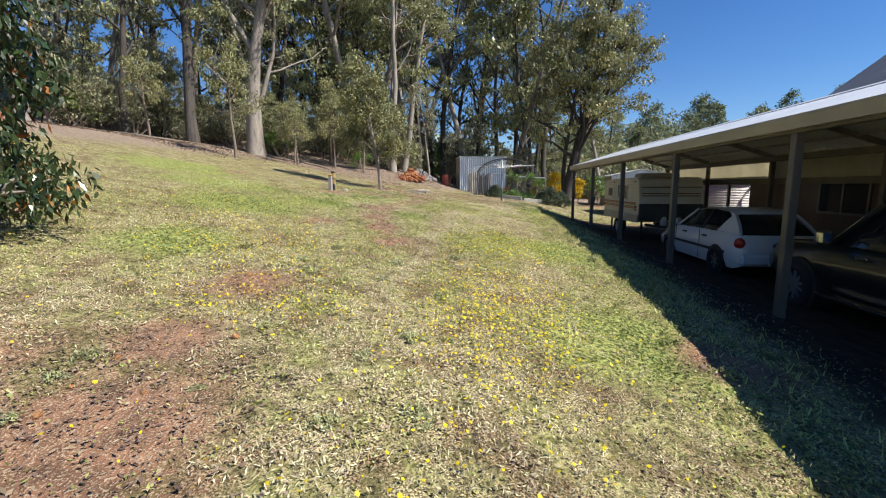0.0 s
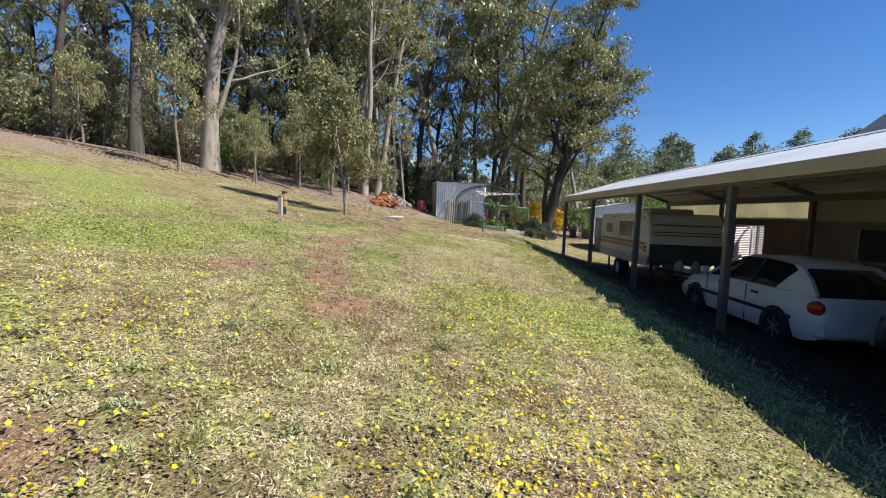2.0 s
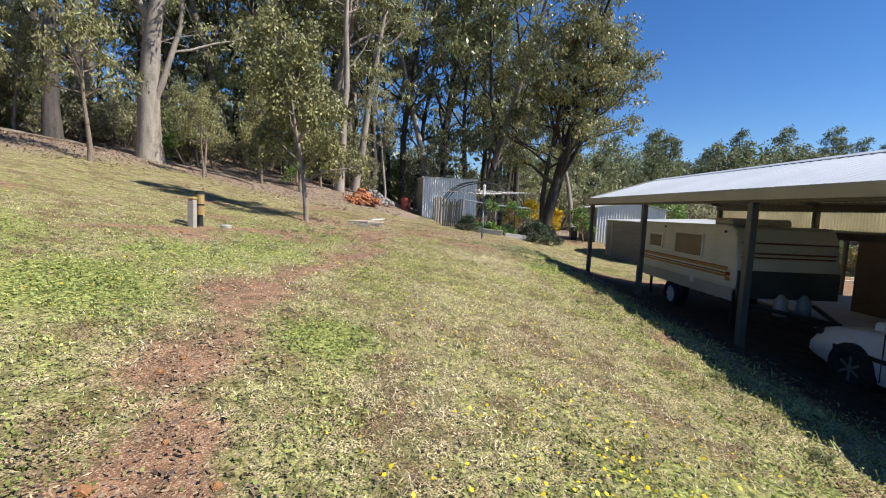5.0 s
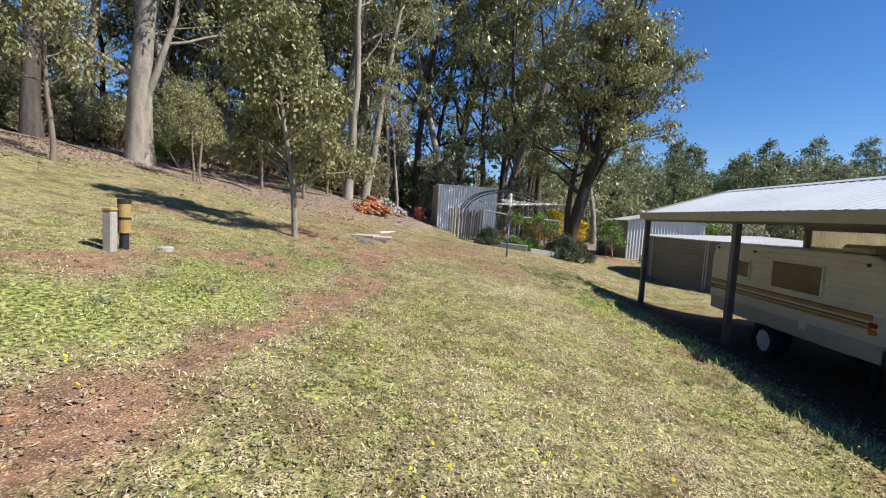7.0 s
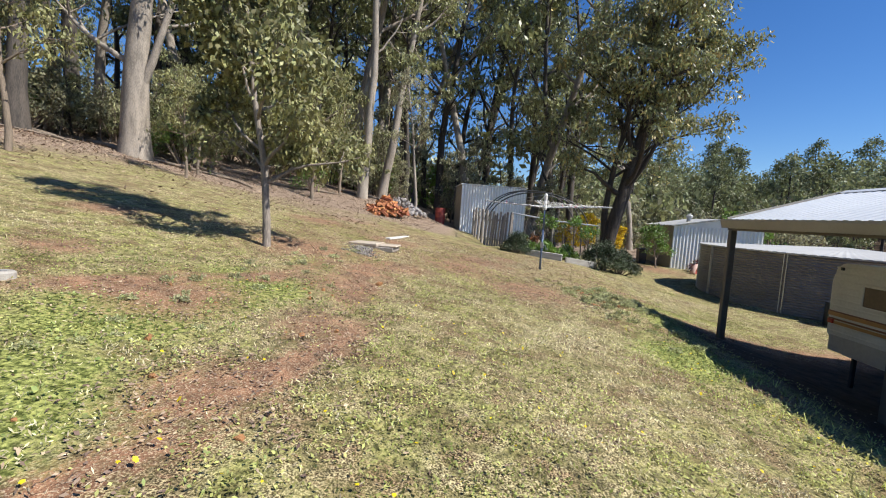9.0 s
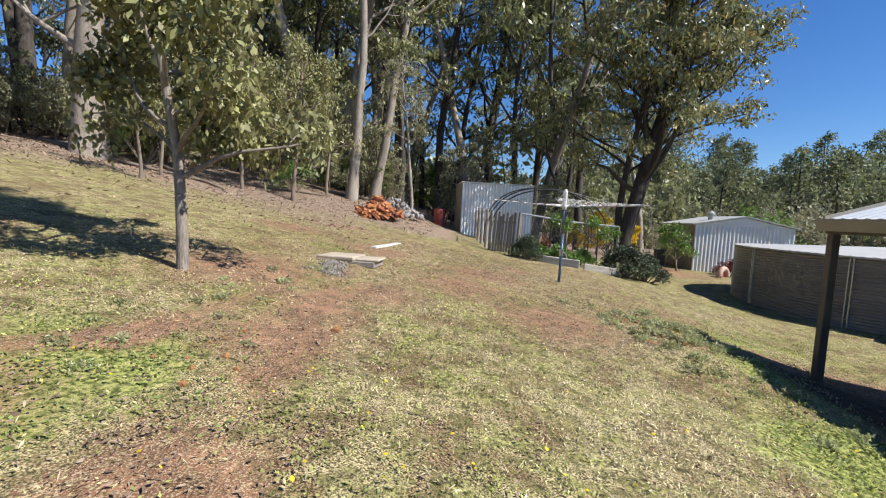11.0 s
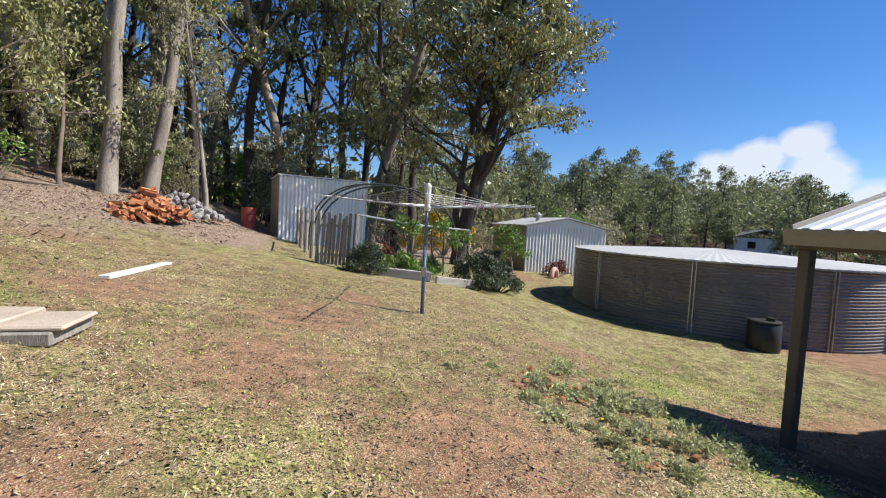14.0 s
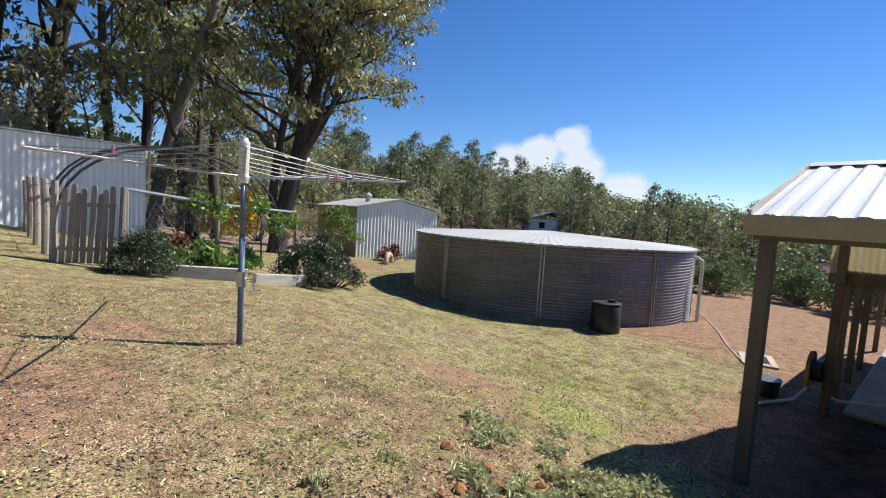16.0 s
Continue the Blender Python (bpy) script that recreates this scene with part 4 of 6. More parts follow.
    bm = tube(bmesh.new(), [(8.1, 15.1, 0.25), (8.1, 15.1, g)], 0.03, 8)
    part("jockey_stand", bm, "strap", root)
    for xx in (7.85, 8.3):
        bm = tube(bmesh.new(), [(xx, 15.95, 0.16), (xx, 15.95, 0.19), (xx, 15.95, 0.44), (xx, 15.95, 0.5), (xx, 15.95, 0.57)], [0.1, 0.12, 0.12, 0.08, 0.04], 14)
        part("gas_bottle", bm, "strap", root, "dull grey gas bottle", True)
    for yy in (16.6, 20.1):
        bm = box(bmesh.new(), (7.35, yy - 0.03, g - 0.05), (7.41, yy + 0.03, 0.4), 0.01)
        part("corner_stand", bm, "black", root)


caravan()


# ---------------------------------------------------------------- trees and shrubs
def leaf_quads(rng, centres, spreads, counts, length, width, droop):
    """Small pointed leaves in loose clusters; droop 0 to 1 hangs them down."""
    c = np.repeat(np.asarray(centres, dtype=float), counts, axis=0)
    s = np.repeat(np.asarray(spreads, dtype=float), counts, axis=0)
    n = len(c)
    off = rng.normal(size=(n, 3))
    off /= np.linalg.norm(off, axis=1)[:, None]
    off *= (rng.random(n) ** 0.45)[:, None]
    base = c + off * s
    d = rng.normal(size=(n, 3))
    d[:, 2] -= droop * 2.2
    d /= np.linalg.norm(d, axis=1)[:, None]
    a = rng.normal(size=(n, 3))
    b = np.cross(d, a)
    b /= np.linalg.norm(b, axis=1)[:, None] + 1e-9
    ln = (length * (0.6 + 0.8 * rng.random(n)))[:, None]
    wd = (width * (0.6 + 0.8 * rng.random(n)))[:, None]
    v = np.empty((n, 4, 3))
    v[:, 0] = base
    v[:, 1] = base + d * ln * 0.45 + b * wd * 0.5
    v[:, 2] = base + d * ln
    v[:, 3] = base + d * ln * 0.45 - b * wd * 0.5
    return v


def bend(rng, p, d, length, steps, wobble, lift):
    pts = [Vector(p)]
    d = Vector(d).normalized()
    for _ in range(steps):
        d = (d + Vector(rng.normal(size=3) * wobble) + Vector((0, 0, lift))).normalized()
        pts.append(pts[-1] + d * (length / steps))
    return pts


def make_tree(name, seed, height, radius, bark, leaf, label, category="tree", first=0.45, limbs=9, reach=0.22, clump=1.0, leaves=6000,
              size=(0.2, 0.07), droop=0.6, lean=(0, 0), forks=(), group="", flat=0.6, extra_leaf=None, share=0.2, rise=0.35):
    """A tapered trunk with limbs and twigs, and a crown of leaf clusters; base at the origin."""
    rng = np.random.default_rng(seed)
    root = new(name)
    root.empty_display_size = 0.2
    tagged(root, label, category, group)
    vs, fs = [], []

    def add(pts, rad, seg):
        v, f = sweep(pts, rad, seg, closed=False)
        k = len(vs)
        vs.extend(v)
        fs.extend(tuple(i + k for i in q) for q in f)

    steps = 12
    trunk = [Vector((0, 0, -0.4))]
    d = Vector((lean[0], lean[1], 1)).normalized()
    for i in range(steps):
        d = (d + Vector((rng.normal() * 0.05, rng.normal() * 0.05, 0.03))).normalized()
        trunk.append(trunk[-1] + d * ((height * 0.93 + 0.4) / steps))
    rad = [radius * (1.25 if i == 0 else 1.0) * (1 - 0.88 * (i / steps) ** 0.9) + 0.012 for i in range(steps + 1)]
    add(trunk, rad, 9)
    centres, spreads = [], []

    def cluster(q, s):
        centres.append(q)
        spreads.append((s, s, s * flat))

    stems = [(trunk, rad, first)]
    for fh, fd, fl, fr in forks:
        i = int(fh * steps)
        pts = bend(rng, trunk[i], fd, fl, 9, 0.07, 0.1)
        rr = [fr * (1 - 0.8 * k / 9) + 0.01 for k in range(10)]
        add(pts, rr, 8)
        stems.append((pts, rr, 0.35))
    for pts, rr, f0 in stems:
        n = len(pts) - 1
        m = limbs if pts is trunk else max(4, limbs // 2)
        for k in range(m):
            u = f0 + (0.97 - f0) * (k + rng.random() * 0.8) / m
            i = min(n - 1, int(u * n))
            q = pts[i].lerp(pts[i + 1], u * n - i)
            az = k * 2.4 + rng.random() * 1.2
            ln = height * reach * (0.65 + 0.7 * rng.random()) * (1.15 - 0.55 * (u - f0) / (1 - f0))
            r0 = max(0.012, rr[i] * 0.5)
            lp = bend(rng, q, (math.cos(az), math.sin(az), rise + 0.5 * rng.random()), ln, 6, 0.16, 0.06)
            add(lp, [r0 * (1 - 0.8 * t / 6) + 0.006 for t in range(7)], 5)
            cluster(lp[-1], clump * (0.7 + 0.5 * rng.random()))
            for t in range(3):
                j = int(rng.integers(2, 6))
                a2 = az + rng.normal() * 0.9
                tp = bend(rng, lp[j], (math.cos(a2), math.sin(a2), 0.3 + rng.normal() * 0.4), ln * (0.3 + 0.3 * rng.random()), 3, 0.2, 0.02)
                add(tp, [r0 * 0.35 * (1 - 0.25 * w) + 0.004 for w in range(4)], 4)
                cluster(tp[-1], clump * (0.5 + 0.5 * rng.random()))
        cluster(pts[-1], clump * 0.9)
    place(new("trunk", mesh_of("trunk", [tuple(v) for v in vs], fs, M[bark], True)), root)
    counts = np.maximum(1, (rng.dirichlet(np.ones(len(centres)) * 6) * leaves).astype(int))
    q = leaf_quads(rng, centres, spreads, counts, size[0], size[1], droop)
    cut = len(q) if not extra_leaf else int(len(q) * (1 - share))
    if extra_leaf:
        rng.shuffle(q)
        part_ob = place(new("crown", quads("crown", q[cut:], M[extra_leaf])), root)
        tagged(part_ob, "russet young foliage")
    place(new("crown", quads("crown", q[:cut], M[leaf])), root)
    return root


def make_shrub(name, seed, radius, height, leaf, label, category="shrub", leaves=2500, size=(0.12, 0.045), droop=0.0, bark="bark_young", clumps=26, group="", stems=99):
    """Several thin stems from one base under an uneven mound of leaf clusters."""
    rng = np.random.default_rng(seed)
    root = new(name)
    root.empty_display_size = 0.2
    tagged(root, label, category, group)
    vs, fs, centres, spreads = [], [], [], []
    for k in range(clumps):
        az, rr = rng.random() * 6.283, math.sqrt(rng.random())
        hz = height * (0.25 + 0.75 * (1 - rr ** 2) * (0.6 + 0.4 * rng.random()))
        tip = Vector((radius * rr * math.cos(az), radius * rr * math.sin(az), hz))
        if k % 2 == 0 and k < 2 * stems:
            v, f = sweep([(0, 0, -0.1), tuple(tip * 0.5 + Vector((0, 0, -0.05))), tuple(tip)], [0.018 * height + 0.006, 0.01 * height + 0.005, 0.004], 5, closed=False)
            n = len(vs)
            vs.extend(tuple(p) for p in v)
            fs.extend(tuple(i + n for i in q) for q in f)
        s = (0.22 + 0.2 * rng.random()) * max(radius, height * 0.5)
        centres.append(tip * 0.9)
        spreads.append((s, s, s * 0.8))
    place(new("stem", mesh_of("stem", vs, fs, M[bark], True)), root)
    counts = np.maximum(1, (rng.dirichlet(np.ones(clumps) * 6) * leaves).astype(int))
    q = leaf_quads(rng, centres, spreads, counts, size[0], size[1], droop)
    low = q[:, :, 2].min(axis=1)
    q[:, :, 2] += np.maximum(0.02 - low, 0)[:, None]
    place(new("foliage", quads("foliage", q, M[leaf])), root)
    return root


def plant(ob, x, y, turn=0.0, size=1.0, sink=0.05, copy=True, label=""):
    m = pose(x, y, ground(x, y) - sink, 0, 0, turn) @ Matrix.Diagonal((size, size, size, 1))
    if not copy:
        ob.matrix_basis = m
        return ob
    c = copy_thing(ob, m)
    if label:
        tagged(c, label)
    return c


FOREST = "forest gum trees"
tall = [
    make_tree("gum_tree", 11, 19, 0.24, "bark_dark", "leaf_dark", "tall dark-barked gum tree in the forest", limbs=13, first=0.3, reach=0.17, clump=0.85, leaves=3000, size=(0.27, 0.11), group=FOREST),
    make_tree("gum_tree", 12, 17, 0.2, "bark_dark", "leaf", "tall slender gum tree with olive crown", limbs=12, first=0.27, reach=0.18, clump=0.8, leaves=3000, size=(0.27, 0.11), group=FOREST),
    make_tree("gum_tree", 13, 21, 0.27, "bark_pale", "leaf", "tall pale-barked gum tree in the forest", limbs=11, first=0.4, reach=0.17, clump=0.88, leaves=3000, size=(0.27, 0.11), lean=(0.04, 0.02), group=FOREST),
    make_tree("gum_tree", 14, 15, 0.17, "bark_dark", "leaf_dark", "slim dark gum tree with ragged crown", limbs=13, first=0.18, reach=0.19, clump=0.78, leaves=3000, size=(0.27, 0.11), group=FOREST),
    make_tree("gum_tree", 15, 18, 0.22, "bark_dark", "leaf_dark", "dark-barked gum tree with russet leaf tips", limbs=13, first=0.25, reach=0.2, clump=0.85, leaves=3000, size=(0.27, 0.11), group=FOREST, extra_leaf="leaf_tip"),
]
spots = []
rng = random.Random(5)


def clear(x, y, gap):
    return all((x - a) ** 2 + (y - b) ** 2 > gap * gap for a, b in spots)


def forest(count, test, gap, kinds, sizes, used):
    done = 0
    for _ in range(count * 30):
        if done >= count:
            break
        q = test()
        if q is None or not clear(*q, gap):
            continue
        spots.append(q)
        k = rng.choice(kinds)
        plant(k, *q, rng.uniform(0, 360), rng.uniform(*sizes), copy=k.name in used)
        used.add(k.name)
        done += 1


used = set()
spots.extend([(-13.3, 30.2), (-15.9, 27.6), (-19.4, 33.5), (-4.95, 34.8), (-4.0, 36.8), (9.5, 40.6), (-2.2, 35.25), (-2.24, 19.6), (-10.2, 22.4), (1.5, 40), (14.5, 42.5), (-9.4, 11.8), (-19.5, 22.1)])


def back_wood():
    x, y = rng.uniform(-26, 9.5), rng.uniform(37.5, 56)
    return (x, y) if y > 43.5 or (x < -3.2 and y > 35.5 - 0.25 * min(0, x + 4) * 0.5) else None


def left_wood():
    x, y = rng.uniform(-46, -17), rng.uniform(8, 46)
    return (x, y)


def deep_wood():
    x, y = rng.uniform(-60, 26), rng.uniform(56, 84)
    return (x, y)


forest(48, back_wood, 1.9, tall, (0.95, 1.35), used)
forest(27, left_wood, 2.8, tall, (0.8, 1.1), used)
forest(20, deep_wood, 3.0, tall, (0.8, 1.05), used)

low = [
    make_tree("understorey_tree", 21, 9, 0.11, "bark_dark", "leaf", "olive bushy understorey tree in the forest", limbs=14, first=0.12, reach=0.24, clump=0.72, leaves=1900, size=(0.26, 0.11), group=FOREST),
    make_tree("understorey_tree", 22, 7, 0.09, "bark_young", "leaf_grey", "grey-green understorey tree in the forest", limbs=14, first=0.1, reach=0.26, clump=0.66, leaves=1900, size=(0.26, 0.11), group=FOREST),
]
forest(36, back_wood, 1.2, low, (0.75, 1.3), used)
forest(28, left_wood, 1.5, low, (0.75, 1.3), used)
forest(8, deep_wood, 1.5, low, (1.0, 1.6), used)

# single trees that stand out
big = make_tree("forked_gum_tree", 31, 17, 0.58, "bark_pale", "leaf", "massive forked pale gum tree at the forest edge", limbs=9, first=0.5, reach=0.22, clump=0.95, leaves=10000, size=(0.22, 0.085),
                forks=((0.17, (0.42, 0.1, 0.85), 8.0, 0.17), (0.42, (-0.6, 0.1, 0.9), 7.0, 0.22), (0.3, (-0.95, -0.3, 0.3), 3.6, 0.14), (0.5, (0.5, -0.2, 0.9), 6.5, 0.18)))
plant(big, -12.95, 29.6, 0, 1.0, 0.1, copy=False)
plant(tall[0], -15.9, 27.6, 70, 1.1)
plant(tall[0], -19.4, 33.5, 150, 1.2)
plant(tall[2], -20.3, 21.3, 200, 1.15)
pale = make_tree("gum_tree", 32, 21, 0.25, "bark_pale", "leaf", "tall slender pale gum tree beside the woodpile", limbs=9, first=0.5, reach=0.15, clump=0.8, leaves=7000, size=(0.22, 0.085),
                 forks=((0.17, (-0.12, 0.1, 1), 12, 0.15),))
plant(pale, -4.95, 34.8, 0, 1.0, copy=False)
leaner = make_tree("leaning_gum_tree", 33, 21, 0.26, "bark_pale", "leaf", "tall leaning gum tree with peeling russet bark", limbs=9, first=0.45, reach=0.17, clump=0.8, leaves=7000, size=(0.22, 0.085), lean=(0.14, 0.03))
plant(leaner, -4.6, 37.4, 0, 1.0, copy=False)
crown = make_tree("spreading_gum_tree", 34, 20, 0.42, "bark_dark", "leaf_dark", "large spreading gum tree with twin trunks behind the garden", limbs=26, first=0.2, reach=0.21, rise=0.75, clump=1.1, leaves=34000, size=(0.26, 0.1),
                  lean=(0.05, -0.02), forks=((0.06, (0.2, -0.1, 1), 14.5, 0.26), (0.06, (-0.14, 0.1, 1), 14.5, 0.22), (0.3, (0.6, -0.2, 0.85), 8.0, 0.15)), extra_leaf="leaf_tip")
plant(crown, 9.1, 41.0, 0, 1.0, copy=False)

# young trees on the lawn
young = make_tree("young_gum_tree", 41, 5.5, 0.062, "bark_pale", "leaf_young", "young gum tree with drooping olive leaves on the lawn", limbs=26, first=0.25, reach=0.2, clump=0.4, leaves=16000,
                  size=(0.105, 0.058), droop=0.6, flat=1.2)
plant(young, -2.24, 19.6, 0, 1.0, copy=False)
thin = make_tree("sapling", 42, 5.2, 0.07, "bark_young", "leaf_young", "young gum sapling at the edge of the lawn", limbs=12, first=0.42, reach=0.22, clump=0.5, leaves=3200, size=(0.15, 0.05), droop=0.7, flat=1.0,
                 group="saplings at the forest edge")
plant(thin, -10.2, 22.4, 0, 1.05, copy=False)
slim = make_tree("sapling", 43, 8.0, 0.08, "bark_pale", "leaf_grey", "slim bare-stemmed gum sapling beside the woodpile", limbs=9, first=0.45, reach=0.16, clump=0.55, leaves=2200, size=(0.16, 0.05), droop=0.6)
plant(slim, -2.2, 35.25, 0, 1.0, copy=False)
for x, y, s in ((-9.2, 27.4, 0.7), (-8.2, 31.3, 0.95), (-6.3, 31.6, 1.1), (-10.4, 29.8, 0.8), (-18.5, 28.5, 1.0), (-7.2, 33.6, 1.2), (-17.5, 26.0, 0.9), (-9.3, 33.4, 1.1), (-5.9, 34.2, 1.0)):
    plant(thin, x, y, rng.uniform(0, 360), s)

# scrub under the forest edge
scrub = make_shrub("scrub_bush", 51, 1.3, 2.6, "leaf_grey", "grey-green scrub bush under the forest edge", leaves=1100, size=(0.15, 0.07), group="scrub bushes")
fresh = make_shrub("green_bush", 52, 1.4, 2.2, "leaf_fresh", "fresh green bush among the forest scrub", leaves=1100, size=(0.15, 0.07), group="scrub bushes")
first_two = [scrub, fresh]
for k in range(58):
    x = rng.uniform(-26, -4.5)
    y = 35.6 + rng.uniform(0, 7) - (6.0 * ease(-6, -13, x) + 8.0 * ease(-16, -26, x)) + (1.5 if x > -8 else 0)
    kind = scrub if k % 5 else fresh
    if kind in first_two:
        first_two.remove(kind)
        plant(kind, x, y, 0, 1.0, copy=False)
    else:
        plant(kind, x, y, rng.uniform(0, 360), rng.uniform(0.6, 1.3))
for k in range(40):
    x = -24 + 20.5 * (k + rng.random()) / 40
    y = 36.2 + rng.uniform(0, 3.5) - (6.0 * ease(-6, -13, x) + 8.0 * ease(-16, -26, x)) + (0.8 if x > -8 else 0)
    if math.hypot(x + 12.95, y - 29.6) > 1.6 and math.hypot(x + 15.9, y - 27.6) > 1.2:
        plant(low[k % 2], x, y, rng.uniform(0, 360), rng.uniform(0.34, 0.66))
for x, y, s in ((-12.0, 31.0, 1.0), (-6.8, 33.0, 0.7)):
    plant(fresh, x, y, 40, s)
for k in range(30):
    b = radians(rng.uniform(58, 112))
    dist = rng.uniform(44, 70)
    plant(scrub if k % 3 else fresh, 1.5 + dist * math.cos(b), 10 + dist * math.sin(b), rng.uniform(0, 360), rng.uniform(1.6, 2.8))
for k in range(10):
    plant(scrub, rng.uniform(-1, 20), rng.uniform(46, 56), rng.uniform(0, 360), rng.uniform(1.0, 1.6))

# foreground branchy gum beside the start of the walk
near = make_tree("gum_tree", 61, 5.4, 0.12, "bark_pale", "leaf_gloss", "dark glossy young gum tree with orange new growth", limbs=30, first=0.08, reach=0.22, clump=0.5, leaves=17000,
                 size=(0.12, 0.042), droop=0.75, flat=0.8, extra_leaf="leaf_orange", share=0.07)
plant(near, -3.0, 4.9, 0, 1.0, copy=False)

# far trees across the valley
distant = [
    make_tree("gum_tree", 71, 13, 0.22, "bark_dark", "leaf_far", "distant gum tree across the valley", limbs=12, first=0.25, reach=0.2, clump=1.3, flat=0.95, leaves=1900, size=(0.45, 0.22), droop=0.3, group="distant gum trees"),
    make_tree("gum_tree", 72, 11, 0.2, "bark_dark", "leaf_far", "distant olive gum tree across the valley", limbs=11, first=0.22, reach=0.22, clump=1.25, flat=0.95, leaves=1900, size=(0.45, 0.22), droop=0.3, group="distant gum trees"),
]
used_far = set()
for k in range(100):
    b = radians(rng.uniform(2, 74))
    dist = rng.uniform(72, 165)
    x, y = 2 + dist * math.cos(b), 20 + dist * math.sin(b)
    kind = distant[k % 2]
    plant(kind, x, y, rng.uniform(0, 360), rng.uniform(0.75, 1.2) * (0.4 + 0.65 * math.sin(b)), copy=kind.name in used_far)
    used_far.add(kind.name)



def far_woods():
    r = np.random.default_rng(9)
    n = 2700
    bear, dist = np.radians(r.uniform(-4, 80, n)), r.uniform(95, 235, n)
    x, y = 2 + dist * np.cos(bear), 20 + dist * np.sin(bear)
    z = np.array([ground(a, b2) for a, b2 in zip(x, y)])
    tall_by = 0.6 + 0.5 * ((np.sin(bear * 23) + 1) / 2)
    cen, spr, cnt = [], [], []
    for k in range(n):
        h = (6 + 8 * r.random()) * tall_by[k] * (0.5 + 0.5 * math.sin(bear[k]))
        w = 1.6 + 1.5 * r.random()
        for j in range(3):
            cen.append((x[k] + r.normal() * w * 0.6, y[k] + r.normal() * w * 0.6, z[k] + h * (0.35 + 0.3 * j)))
            spr.append((w, w, h * 0.2))
            cnt.append(15)
    q = leaf_quads(r, cen, spr, cnt, 0.9, 0.45, 0.25)
    tagged(new("far_woods", quads("far_woods", q, M["leaf_far"])), "olive-green wooded hillside across the valley", "woods", kind="stuff")


far_woods()


def forest_interior():
    """The shaded undergrowth deep in the forest, closing the view between the trunks."""
    r = np.random.default_rng(19)
    n = 1900
    back = r.random(n) < 0.62
    x = np.where(back, r.uniform(-75, 24, n), r.uniform(-80, -46, n))
    y = np.where(back, r.uniform(60, 98, n), r.uniform(-6, 62, n))
    cen, spr, cnt = [], [], []
    for a, b in zip(x, y):
        g, h = ground(a, b), 2.5 + 6.5 * r.random()
        for j in range(2):
            cen.append((a + r.normal(), b + r.normal(), g + h * (0.25 + 0.5 * j)))
            spr.append((1.9, 1.9, h * 0.3))
            cnt.append(9)
    q = leaf_quads(r, cen, spr, cnt, 0.9, 0.48, 0.2)
    tagged(new("forest_interior", quads("forest_interior", q, M["leaf_dark"])), "dark undergrowth deep inside the gum forest", "woods", kind="stuff")


forest_interior()

# bushes beyond the tank and the verandah
hedge = make_shrub("garden_bush", 81, 2.0, 2.6, "leaf_bush", "dense dark green bush behind the house yard", leaves=3400, size=(0.2, 0.1), clumps=46, group="bushes behind the yard")
hedge_spots = [(25.5, 31.5), (27.5, 28.0), (24.8, 27.6), (26, 24.5), (28.8, 25.5), (27.5, 21.5), (30, 22), (31, 29), (24, 35), (21, 38.5), (33, 25.0), (30.5, 18.5), (27.0, 18.0), (34, 21), (24.5, 41), (28, 36), (34, 33), (29, 42), (23.4, 29.6), (24.2, 33.0), (25.0, 22.4), (29.4, 31.5), (32.0, 35.0), (32.5, 27.0), (36.0, 29.0), (26.4, 30.0)]
for k, (x, y) in enumerate(hedge_spots):
    plant(hedge, x, y, rng.uniform(0, 360), rng.uniform(0.75, 1.2) * (0.7 if y > 30.5 else 1.0), copy=k > 0)
orange_bush = make_shrub("garden_bush", 82, 1.0, 2.0, "leaf_tip", "russet-olive bush beside the tank", leaves=2200, size=(0.16, 0.07))
plant(orange_bush, 22.0, 29.0, 0, 1.0, copy=False)


# ---------------------------------------------------------------- vegetable garden
def hoop_frame():
    root = thing("hoop_frame", (1.3, 33, 0), "hooped garden frame of black pipe over grey fence posts", "garden frame")
    root.matrix_world = Matrix.Identity(4)
    for k, (y, apex) in enumerate(((32.0, 3.35), (33.4, 3.5), (35.0, 3.6))):
        x0, x1 = 1.42 - 0.1 * k, 5.9
        bm = bmesh.new()
        pts = []
        for i in range(21):
            a = math.pi * i / 20
            u = (1 - math.cos(a)) / 2
            pts.append((x0 + (x1 - x0) * u, y + 0.15 * math.sin(a), 1.0 + (apex - 1.0) * math.sin(a) ** 0.62))
        tube(bm, [(x0, y, ground(x0, y) - 0.2)] + pts[1:-1] + [(x1, y, ground(x1, y) - 0.2)], 0.028, 7)
        part("hoop", bm, "hoop", root, "bent black pipe hoop")
    bm = tube(bmesh.new(), [(1.2, 32.0, 2.35), (1.1, 35.6, 2.5)], 0.022, 6)
    part("side_rail", bm, "metal_pale", root)
    for x, y, h in ((1.3, 32.3, 1.5), (1.12, 33.7, 1.5), (0.95, 35.4, 1.5), (0.8, 37.0, 1.4)):
        g = ground(x, y)
        bm = tube(bmesh.new(), [(x, y, g - 0.3), (x + 0.02, y, g + h * 0.5), (x, y, g + h)], [0.07, 0.065, 0.06], 9)
        part("fence_post", bm, "wood_grey", root, "round grey timber post")
    for z in (0.5, 0.95, 1.4):
        bm = tube(bmesh.new(), [(1.45, 31.2, ground(1.45, 31.2) + z), (0.8, 37.0, ground(0.8, 37.0) + z)], 0.006, 4)
        part("fence_wire", bm, "strap", root)


hoop_frame()


